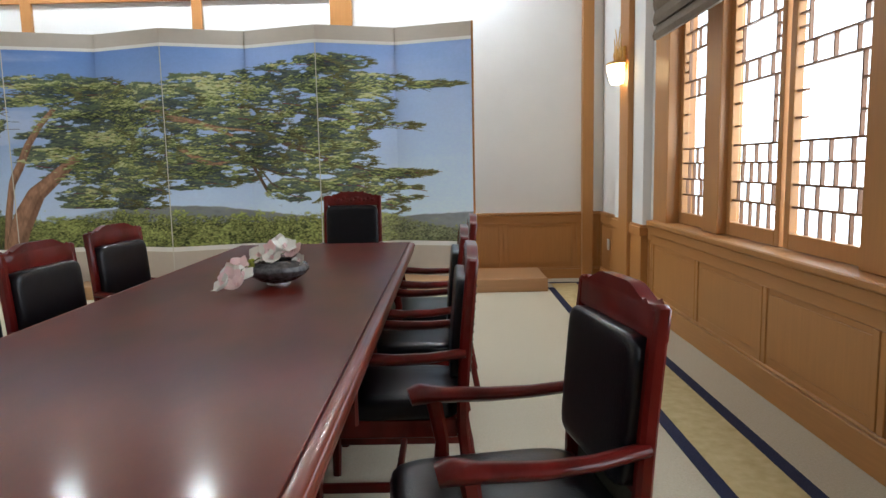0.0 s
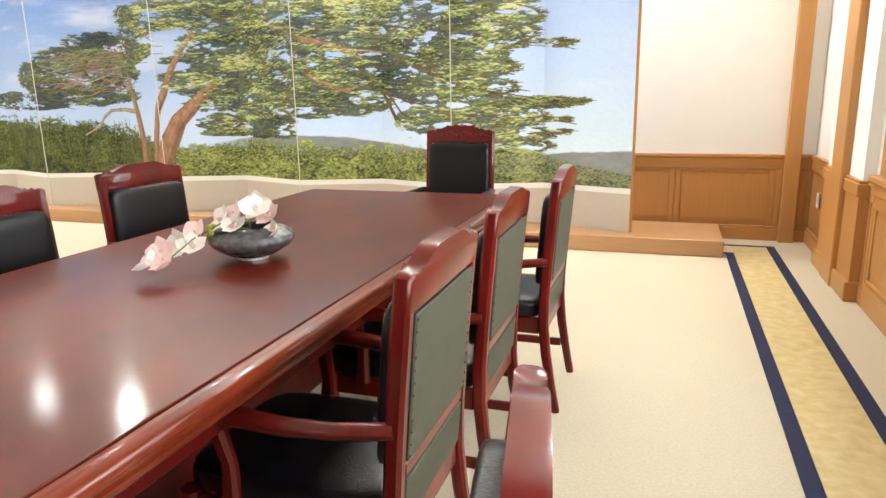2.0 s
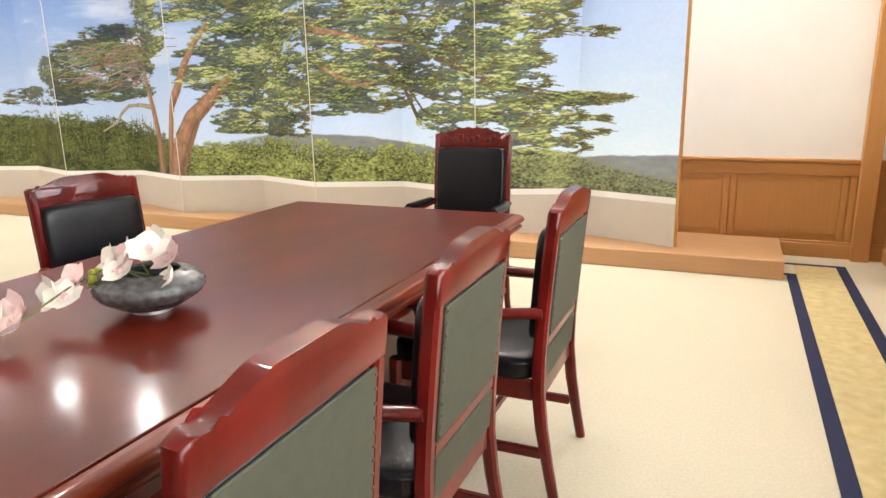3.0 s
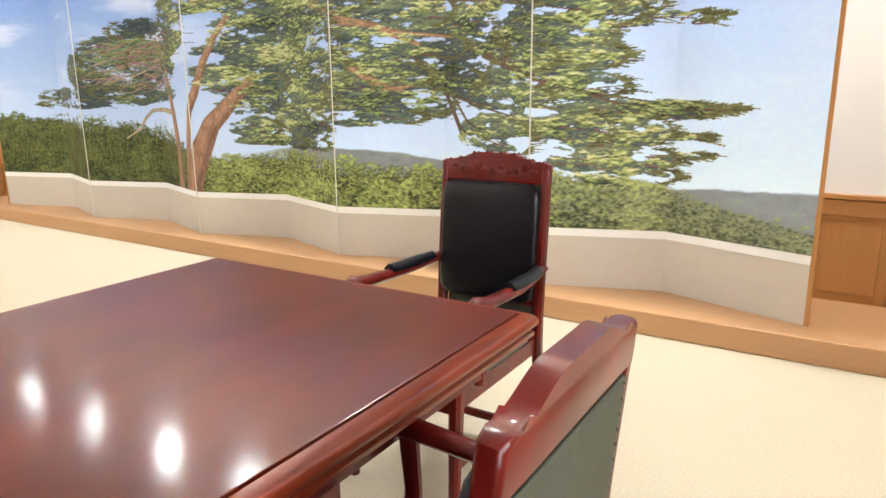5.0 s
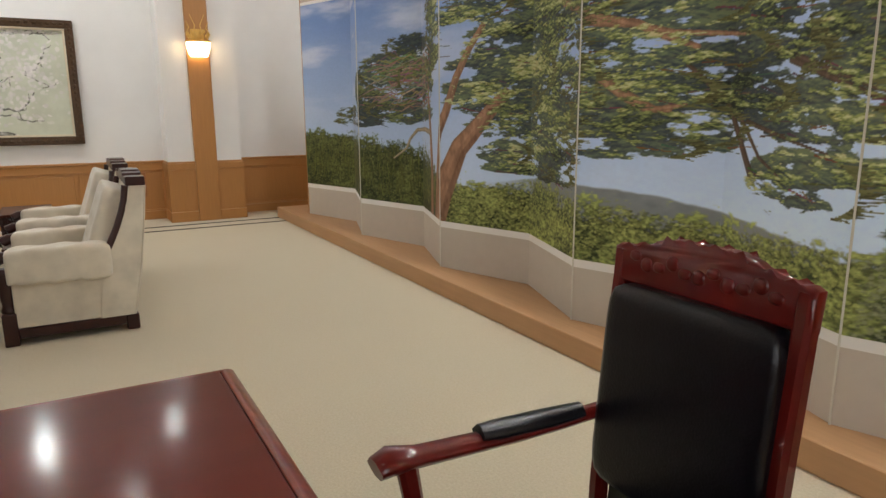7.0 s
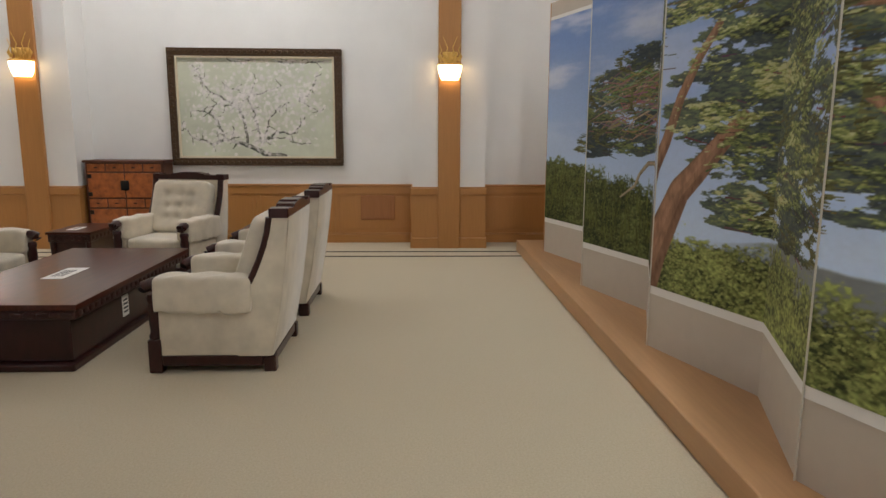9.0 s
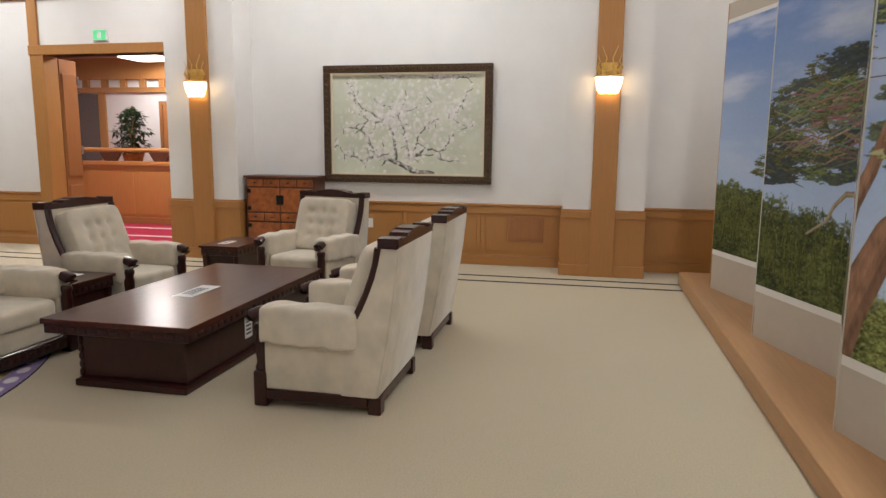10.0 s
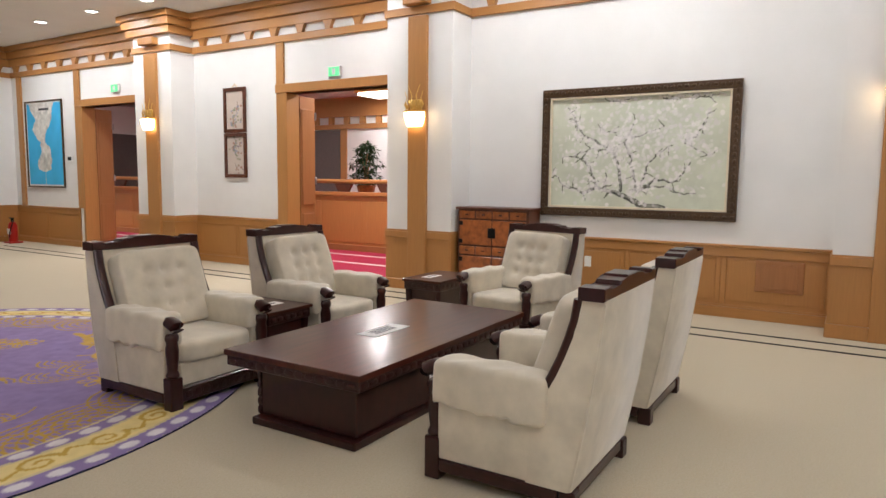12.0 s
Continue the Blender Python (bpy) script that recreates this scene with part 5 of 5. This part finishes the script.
# ---------------------------------------------------------------- chest
chest = thing("wooden_chest", "orange wooden chest of drawers with black iron fittings", "chest")
chest.location = (-9.02, 2.345, 0)
W2 = 0.49
part("body", bx(-0.34, -0.012, -W2 + 0.02, W2 - 0.02, 0.12, 1.045, 0.004), CHESTDARK, chest)
part("top", bx(-0.36, 0.02, -W2, W2, 1.046, 1.075, 0.006), CHESTDARK, chest)
bm = bmesh.new()
for s in (-1, 1):
    for x in (-0.33, -0.05):
        box(bm, x, x + 0.05, s * (W2 - 0.05) - 0.03, s * (W2 - 0.05) + 0.03, 0, 0.119, 0.004)
part("stand", bm, CHESTDARK, chest)


def chest_front(z0, z1, n, door):
    w = (2 * W2 - 0.08) / n
    for k in range(n):
        y = -W2 + 0.04 + k * w
        d = part("door" if door else "drawer", bx(-0.012, 0.002, y + 0.008, y + w - 0.008, z0, z1, 0.004), CHEST, chest)
        if door:
            ye = y + w - 0.02 if k == 0 else y + 0.02
            part("lock_plate", bx(0.0022, 0.008, ye - 0.03, ye + 0.03, (z0 + z1) / 2 - 0.06, (z0 + z1) / 2 + 0.06, 0.006), IRON, d, "black iron lock plate")
            yo = y + 0.03 if k == 0 else y + w - 0.03
            for z in (z0 + 0.04, z1 - 0.04):
                part("hinge", bx(0.0022, 0.007, yo - 0.025, yo + 0.025, z - 0.025, z + 0.025, 0.006), IRON, d, "black iron hinge")
        else:
            part("pull", bx(0.0022, 0.012, y + w / 2 - 0.02, y + w / 2 + 0.02, (z0 + z1) / 2 - 0.006, (z0 + z1) / 2 + 0.006, 0.003), IRON, d)


chest_front(0.94, 1.03, 4, False)
chest_front(0.62, 0.92, 2, True)
chest_front(0.50, 0.60, 4, False)
chest_front(0.16, 0.48, 2, True)


# ---------------------------------------------------------------- wall pictures
def frame_bars(bm, w, h, t, d, prof=0.01):
    box(bm, -w / 2, w / 2, -d, 0, h / 2 - t, h / 2, prof, 2)
    box(bm, -w / 2, w / 2, -d, 0, -h / 2, -h / 2 + t, prof, 2)
    box(bm, -w / 2, -w / 2 + t, -d, 0, -h / 2 + t, h / 2 - t, prof, 2)
    box(bm, w / 2 - t, w / 2, -d, 0, -h / 2 + t, h / 2 - t, prof, 2)
    return bm


def plum_picture():
    p = Paint(-0.96, 0.96, -0.62, 0.62, 0.006)
    rng = np.random.default_rng(5)
    n1, n2 = fbm(p.h, p.w, 60, 4, 1), fbm(p.h, p.w, 8, 3, 2)
    p.img[...] = np.array((0.56, 0.58, 0.47))
    p.img *= (0.86 + 0.34 * n1 + 0.10 * (n2 - 0.5))[..., None]
    ends = []
    ink = (0.085, 0.085, 0.075)

    def limb(pts, r0, r1, sprigs):
        path = []
        for a, b in zip(pts, pts[1:]):
            for i in range(4):
                path.append((a[0] + (b[0] - a[0]) * i / 4 + rng.normal(0, 0.007), a[1] + (b[1] - a[1]) * i / 4 + rng.normal(0, 0.007)))
        path.append(pts[-1])
        p.stroke(path, r0, r1, ink, 0.5, rng)
        p.stroke([(u - r0 * 0.3, v + r0 * 0.35) for u, v in path], r0 * 0.45, r1 * 0.4, (0.24, 0.24, 0.20), 0.5, rng)
        ends.extend(path)
        for _ in range(sprigs):
            u, v = path[rng.integers(len(path))]
            a, twigs = rng.uniform(0, 6.283), [(u, v)]
            for _ in range(3):
                a += rng.normal(0, 0.5)
                u, v = u + 0.035 * math.cos(a), v + 0.035 * math.sin(a)
                twigs.append((u, v))
            p.stroke(twigs, 0.007, 0.004, (0.13, 0.135, 0.10), 0.5, rng)
            ends.extend(twigs)

    limb([(0.34, -0.62), (0.10, -0.60), (-0.02, -0.52), (-0.19, -0.46), (-0.41, -0.40), (-0.58, -0.47)], 0.038, 0.014, 8)
    limb([(-0.14, -0.44), (-0.17, -0.13), (-0.22, -0.02), (-0.38, 0.10), (-0.58, 0.21), (-0.70, 0.40), (-0.78, 0.53)], 0.019, 0.006, 14)
    limb([(0.04, -0.42), (-0.01, -0.20), (-0.04, -0.04), (-0.10, 0.10), (-0.05, 0.23), (0.0, 0.34)], 0.015, 0.006, 10)
    limb([(0.05, -0.46), (0.24, -0.30), (0.43, -0.33), (0.53, -0.23), (0.60, -0.11)], 0.017, 0.006, 5)
    limb([(0.07, -0.42), (0.14, -0.16), (0.24, -0.04), (0.41, 0.07)], 0.014, 0.005, 8)
    limb([(0.14, -0.38), (0.34, -0.39), (0.50, -0.45), (0.67, -0.45)], 0.010, 0.005, 4)
    limb([(-0.41, -0.40), (-0.48, -0.20), (-0.60, -0.06), (-0.80, -0.04)], 0.014, 0.005, 12)
    limb([(-0.58, -0.47), (-0.65, -0.43), (-0.82, -0.38), (-0.95, -0.22)], 0.011, 0.005, 5)
    limb([(-0.31, -0.42), (-0.31, -0.23)], 0.012, 0.006, 4)
    limb([(-0.60, -0.06), (-0.50, 0.05), (-0.30, 0.02), (-0.22, -0.02)], 0.009, 0.006, 6)
    limb([(0.53, 0.10), (0.65, 0.18), (0.72, 0.30), (0.77, 0.42)], 0.009, 0.004, 5)
    limb([(0.53, 0.10), (0.65, 0.02), (0.79, -0.04)], 0.008, 0.004, 3)
    limb([(-0.14, 0.15), (0.07, 0.18), (0.31, 0.28)], 0.007, 0.004, 5)
    limb([(-0.38, 0.23), (-0.19, 0.22)], 0.007, 0.004, 3)
    for u0, u1 in ((-0.28, -0.02), (0.30, 0.52), (0.68, 0.86)):
        limb([(u0, 0.58), ((u0 + u1) / 2, 0.57), (u1, 0.60)], 0.008, 0.004, 4)
    for _ in range(1500):
        if rng.random() < 0.62:
            u, v = ends[rng.integers(len(ends))]
            u, v = u + rng.normal(0, 0.05), v + 0.03 + rng.normal(0, 0.045)
        else:
            u, v = rng.normal(0.1, 0.45), rng.normal(0.15, 0.3)
        k = rng.uniform(0.75, 1.0)
        p.dab(u, v, rng.uniform(0.012, 0.034), rng.uniform(0.010, 0.026), (0.84 * k, 0.80 * k, 0.78 * k), rng.uniform(0.2, 0.75), rng.uniform(0, 3))
    return p


def scroll_picture(seed):
    p = Paint(-0.185, 0.185, -0.30, 0.30, 0.009)
    rng = np.random.default_rng(seed)
    p.img[...] = (0.52, 0.44, 0.38)
    p.img *= (0.92 + 0.16 * fbm(p.h, p.w, 20, 3, seed))[..., None]
    for _ in range(9):
        u, v = rng.normal(0.02, 0.06), rng.uniform(-0.22, 0.20)
        p.stroke([(u, v), (u + rng.normal(0, 0.06), v + rng.normal(0, 0.08))], 0.006, 0.004, (0.15, 0.11, 0.08))
        for _ in range(5):
            p.dab(u + rng.normal(0, 0.04), v + rng.normal(0, 0.04), 0.022, 0.016, ((0.22, 0.24, 0.32), (0.32, 0.16, 0.12), (0.2, 0.22, 0.14))[rng.integers(3)], 0.7)
    return p


def map_picture():
    p = Paint(-0.66, 0.66, -0.84, 0.84, 0.011)
    n1, n2 = fbm(p.h, p.w, 30, 5, 21), fbm(p.h, p.w, 7, 3, 22)
    U, V = p.u[None, :] + 0 * p.v[:, None], p.v[:, None] + 0 * p.u[None, :]
    p.img[...] = np.array((0.06, 0.46, 0.80))
    p.img *= (0.85 + 0.3 * n1)[..., None]
    spine = np.interp(p.v, [-0.5, -0.42, -0.1, 0.12, 0.3, 0.5, 0.84], [-0.02, -0.02, 0.05, -0.10, -0.16, 0.05, 0.0])[:, None]
    half = np.interp(p.v, [-0.56, -0.50, -0.3, -0.05, 0.05, 0.25, 0.5, 0.84], [0.0, 0.22, 0.25, 0.18, 0.13, 0.26, 0.40, 0.62])[:, None]
    east = np.where(V > 0.35, np.clip((V - 0.35) * 0.7, 0, 0.25), 0)
    land = np.abs(U - spine) < half + (n1 - 0.5) * 0.22 - east * (U > 0)
    tone = (0.62 + 0.5 * (n2 - 0.5))[..., None] * np.array((1.0, 0.97, 0.90))
    p.img[land] = np.clip(tone[land], 0, 0.85)
    p.img[:, :3] = p.img[:, -3:] = 0.75
    p.img[:3] = p.img[-3:] = 0.75
    p.img[-16:-12, 44:78] = 0.06
    return p


def wall_picture(name, label, category, y, z, w, h, t, d, mat, pic, liner=0.0):
    c = thing(name, label, category)
    c.matrix_basis = pose(XW + 0.004, y, z, 0, 0, 90)
    part("frame", frame_bars(bmesh.new(), w, h, t, d), mat, c)
    if t > 0.05:
        def beads(count, spot, half):
            bm = bmesh.new()
            for k in range(count):
                pillow(bm, spot(k / (count - 1)), half, 2.2, 3)
            tagged(part("frame_carving", bm, mat, c, "carved leaf relief", True), kind="stuff")

        for s in (-1, 1):
            beads(int(w / 0.07), lambda f: (-w / 2 + 0.04 + f * (w - 0.08), -d - 0.002, s * (h / 2 - t * 0.45)), (0.026, 0.010, t * 0.2))
            beads(int(h / 0.07) - 2, lambda f: (s * (w / 2 - t * 0.45), -d - 0.002, -h / 2 + 0.11 + f * (h - 0.22)), (t * 0.2, 0.010, 0.026))
    if liner:
        part("liner", frame_bars(bmesh.new(), w - 2 * t - 0.002, h - 2 * t - 0.002, liner, 0.046, 0.003), CREAM, c, "cream liner")
    part("backing", bx(-w / 2 + t, w / 2 - t, -0.008, 0, -h / 2 + t, h / 2 - t), PAPER, c)
    q = w / 2 - t - liner
    r = h / 2 - t - liner
    su, sv = q / abs(pic.u0), r / abs(pic.v0)
    print_mesh("picture", lambda u, v: (u * su, -0.0125, v * sv), pic.u, pic.v, pic.img, CANVAS, c)
    return c


wall_picture("framed_painting", "large painting of white plum blossom in a carved gilt frame", "painting", 3.90, 1.725, 2.16, 1.45, 0.095, 0.055, GILT, plum_picture(), 0.022)
wall_picture("framed_map", "tall framed map with pale land in blue sea", "map", -8.0, 2.02, 1.36, 1.74, 0.03, 0.035, GILT, map_picture())
sc = thing("hanging_scroll", "dark-framed pair of small paintings hung one above the other", "painting")
sc.matrix_basis = pose(XW + 0.004, -2.44, 2.10, 0, 0, 90)
for k, zc in enumerate((0.355, -0.355)):
    f = part("frame", frame_bars(bmesh.new(), 0.50, 0.70, 0.055, 0.03, 0.006), CHESTDARK, sc)
    f.location = (0, 0, zc)
    part("mount", bx(-0.196, 0.196, -0.008, 0, -0.296, 0.296), PAPER, f)
    pic = scroll_picture(31 + k)
    print_mesh("picture", lambda u, v: (u, -0.0125, v), pic.u, pic.v, pic.img, CANVAS, f)
part("hanger", tube(bmesh.new(), [(-0.05, -0.01, 0.71), (0, -0.01, 0.76), (0.05, -0.01, 0.71)], 0.006), BRASS, sc)


# ---------------------------------------------------------------- sconces
def sconce():
    """Fixed on a wall behind it at y = 0; faces -y."""
    c = thing("wall_sconce", "lit glass wall sconce with a gilt leaf crest", "wall lamp", "wall sconces")
    part("backplate", bx(-0.08, 0.08, -0.03, 0, -0.05, 0.16, 0.008), BRASS, c)
    ring = lambda r, z: [(r * math.cos(a), -0.03 - r * 0.85 * math.sin(a), z) for a in [math.pi * k / 12 for k in range(13)]]
    bm = bmesh.new()
    loft(bm, [ring(0.095, -0.17), ring(0.12, -0.13), ring(0.135, -0.06), ring(0.14, 0.0)])
    part("shade", bm, SHADE, c, "glowing ribbed glass shade", True)
    bm = bmesh.new()
    for k in range(11):
        a = math.pi * (k + 0.5) / 11
        tube(bm, [(0.142 * math.cos(a), -0.03 - 0.121 * math.sin(a), 0.0), (0.137 * math.cos(a), -0.03 - 0.117 * math.sin(a), -0.06), (0.097 * math.cos(a), -0.03 - 0.083 * math.sin(a), -0.17)], 0.003, 5)
    part("glass_rib", bm, SHADE, c)
    part("rim", loft(bmesh.new(), [ring(0.148, 0.001), ring(0.152, 0.012), ring(0.14, 0.024)]), BRASS, c, "gilt rim")
    bm = bmesh.new()
    for s in (-1, 1):
        tube(bm, [(s * 0.02, -0.05, 0.02), (s * 0.05, -0.06, 0.12), (s * 0.03, -0.06, 0.20), (s * 0.085, -0.06, 0.33)], 0.008, 6, [1, 1, 0.8, 0.4])
        tube(bm, [(s * 0.10, -0.06, 0.02), (s * 0.14, -0.06, 0.10), (s * 0.10, -0.06, 0.17), (s * 0.13, -0.06, 0.25)], 0.007, 6, [1, 1, 0.8, 0.5])
        for k in range(5):
            pillow(bm, (s * (0.03 + 0.022 * k), -0.065, 0.07 + 0.03 * (k % 3)), (0.018, 0.008, 0.026), 2.2, 4)
    pillow(bm, (0, -0.07, 0.10), (0.028, 0.012, 0.055), 2.2, 5)
    part("crest", bm, BRASS, c, "openwork gilt crest", True)
    return c


s0 = sconce()
s0.matrix_basis = pose(PIL + 0.05, 6.315, 2.215, 0, 0, 90)
copy_thing(s0, pose(PIL + 0.05, 1.34, 2.215, 0, 0, 90))
copy_thing(s0, pose(PIL + 0.05, -3.88, 2.32, 0, 0, 90))
copy_thing(s0, pose(XE - 0.12, 6.61, 2.19, 0, 0, -90))


# ---------------------------------------------------------------- small fittings
def plate(x, y, z, turn, gang=1, label="white switch plate on the oak panelling"):
    c = thing("switch_plate", label, "switch")
    c.matrix_basis = pose(x, y, z, 0, 0, turn)
    part("cover", bx(-0.04, 0.04, -0.010, 0, -0.06, 0.06, 0.003), PLASTIC, c)
    part("rocker", bx(-0.018, 0.018, -0.014, -0.0102, -0.03, 0.03, 0.002), PLASTIC, c)


plate(XW + 0.027, 3.42, 0.48, 90)
plate(XW + 0.027, 3.27, 0.48, 90)
plate(XE - 0.027, 7.52, 0.43, -90)


def exit_sign(y, z):
    c = thing("exit_sign", "small lit green exit sign above the doorway", "sign")
    c.matrix_basis = pose(XW + 0.01, y, z, 0, 0, 90) @ Matrix.Scale(0.75, 4)
    part("case", bx(-0.15, 0.15, -0.05, 0, -0.10, 0.10, 0.008), PLASTIC, c)
    f = part("face", bx(-0.13, 0.13, -0.054, -0.0505, -0.085, 0.085), SIGN, c)
    part("pictogram", bx(-0.035, 0.035, -0.057, -0.0545, -0.055, 0.055, 0.01), PLASTIC, f)


exit_sign(-0.37, 2.90)
exit_sign(-5.55, 2.98)
th = thing("thermostat", "small dark wall thermostat", "thermostat")
th.matrix_basis = pose(XW + 0.004, -7.12, 1.72, 0, 0, 90)
part("case", bx(-0.09, 0.09, -0.025, 0, -0.06, 0.06, 0.005), PLASTIC, th)
part("display", bx(-0.06, 0.06, -0.028, -0.0255, -0.03, 0.04), IRON, th)

ext = thing("fire_extinguisher", "red fire extinguisher standing by the wall", "extinguisher")
ext.location = (-9.05, -8.75, 0.0)
part("body", lathe(bmesh.new(), [(0.07, 0.0), (0.085, 0.02), (0.085, 0.36), (0.06, 0.42), (0.03, 0.44)], 20), RED, ext, smooth=True)
part("valve", lathe(bmesh.new(), [(0.03, 0.441), (0.03, 0.48), (0.02, 0.50)], 12), IRON, ext)
part("handle", bx(-0.02, 0.02, -0.10, 0.04, 0.50, 0.52, 0.004), IRON, ext)
part("hose", tube(bmesh.new(), [(0, 0.03, 0.47), (0.05, 0.10, 0.42), (0.09, 0.07, 0.25), (0.09, 0.03, 0.12)], 0.011), IRON, ext)
part("label", bx(0.06, 0.09, -0.05, 0.05, 0.18, 0.30, 0.004), PAPER, ext)
part("stand", bx(-0.13, 0.13, -0.13, 0.13, 0.0, 0.03, 0.006), RED, ext)

# fittings for the wall rows and for the added fill rows alike
for px, py in DOWNLIGHTS + MID_FILL:
    d = thing("downlight", "round recessed ceiling downlight, lit; middle rows added as fill", "downlight", "ceiling downlights")
    d.location = (px, py, CEIL)
    part("ring", lathe(bmesh.new(), [(0.115, 0.0), (0.115, -0.012), (0.095, -0.016), (0.09, 0.0)], 24), PLASTIC, d)
    part("disc", lathe(bmesh.new(), [(0.085, -0.004), (0.085, -0.010)], 24), DISC, d)


# ---------------------------------------------------------------- round rug
def rug_picture(cx, cy, R):
    p = Paint(-R, R, -R, R, 0.013)
    U, V = p.u[None, :] + 0 * p.v[:, None], p.v[:, None] + 0 * p.u[None, :]
    r = np.hypot(U, V)
    rng = np.random.default_rng(17)
    purple, gold, cream = np.array((0.29, 0.22, 0.43)), np.array((0.58, 0.37, 0.07)), np.array((0.74, 0.60, 0.26))
    wob = (0.85 + 0.3 * fbm(p.h, p.w, 5, 3, 2))[..., None]
    p.img[...] = purple
    # wave scallops inside the border, then outlined blooms and leaf sprigs
    for k in range(30):
        a, q = k * 6.2832 / 30 + rng.uniform(-0.05, 0.05), 2.10
        for n in range(6):
            rad = 0.34 - 0.052 * n
            pts = [(q * math.cos(a) + rad * math.cos(a + math.pi + x) * 1.25, q * math.sin(a) + rad * math.sin(a + math.pi + x)) for x in [-1.5 + 0.25 * i for i in range(13)]]
            p.stroke(pts, 0.011, 0.009, gold * 0.85)
    for k in range(60):
        a, q = rng.uniform(0, 6.283), 1.62 * rng.random() ** 0.5
        x, y, turn, size = q * math.cos(a), q * math.sin(a), rng.uniform(0, 6.283), rng.uniform(0.10, 0.19)
        if k % 3 == 0:
            for b in range(6):
                t = turn + b * 1.047
                pts = [(x + size * (0.35 + 0.75 * math.sin(f * 3.1416)) * math.cos(t + (f - 0.5) * 1.05), y + size * (0.35 + 0.75 * math.sin(f * 3.1416)) * math.sin(t + (f - 0.5) * 1.05)) for f in [i / 8 for i in range(9)]]
                p.stroke(pts, 0.010, 0.008, gold)
            p.dab(x, y, size * 0.3, size * 0.3, gold)
        elif k % 3 == 1:
            stalk = [(x + d * math.cos(turn + d), y + d * math.sin(turn + d)) for d in [0.1 * i for i in range(6)]]
            p.stroke(stalk, 0.012, 0.008, gold)
            for n, (u, v) in enumerate(stalk[1:]):
                for side in (-1, 1):
                    t = turn + side * 0.9
                    p.dab(u + 0.09 * math.cos(t), v + 0.09 * math.sin(t), 0.085, 0.038, gold, 0.95, t)
        else:
            for n in range(4):
                pts = [(x + (size + 0.05 * n) * math.cos(turn + f), y + (size * 0.6 + 0.04 * n) * math.sin(turn + f)) for f in [0.3 * i for i in range(9 + n)]]
                p.stroke(pts, 0.010, 0.007, gold * 0.9)
    ring = (r > 2.12)
    p.img[ring] = purple * 0.9
    ring = (r > 2.235) & (r < 2.455)
    p.img[ring] = cream
    for k in range(40):
        a, side = k * 6.2832 / 40, 1 if k % 2 else -1
        pts = []
        for i in range(26):
            t = i * 0.36
            rad = 0.090 * (1 - i / 30)
            along, out = rad * math.cos(t) * 1.35, side * rad * math.sin(t)
            q = 2.345 + out
            pts.append((q * math.cos(a + along / 2.345), q * math.sin(a + along / 2.345)))
        p.stroke(pts, 0.017, 0.010, gold * 0.92)
        b = a + 0.0785
        p.stroke([(2.345 * math.cos(a + 0.05), 2.345 * math.sin(a + 0.05)), ((2.345 + side * 0.06) * math.cos(b), (2.345 + side * 0.06) * math.sin(b)), (2.345 * math.cos(b + 0.04), 2.345 * math.sin(b + 0.04))], 0.016, 0.010, gold * 0.92)
    for rr in (2.11, 2.235, 2.455):
        p.img[np.abs(r - rr) < 0.011] = (0.62, 0.52, 0.30)
    for rr, n in ((2.173, 72), (2.528, 84)):
        for k in range(n):
            a = k * 6.2832 / n
            p.dab(rr * math.cos(a), rr * math.sin(a), 0.062, 0.038, (0.70, 0.66, 0.68), 1.0, a + math.pi / 2)
    p.img *= wob
    return p


RX, RY, RR = -3.60, 0.33, 2.60
rug_paint = rug_picture(RX, RY, RR)
rug = print_mesh("round_rug", lambda u, v: (RX + u, RY + v, 0.009), rug_paint.u, rug_paint.v, rug_paint.img, RUGPILE,
                 keep=lambda c: np.hypot(c[:, 0] - RX, c[:, 1] - RY) < RR)
tagged(rug, "round purple and gold floral rug on the carpet", "rug")
bm = bmesh.new()
loft(bm, [[(RX + r * math.cos(2 * math.pi * i / 96), RY + r * math.sin(2 * math.pi * i / 96), z) for i in range(96)] for r, z in ((RR + 0.006, 0.0), (RR + 0.006, 0.005), (RR, 0.0085))], cap=False)
part("binding", bm, NAVY, rug, "purple bound edge")
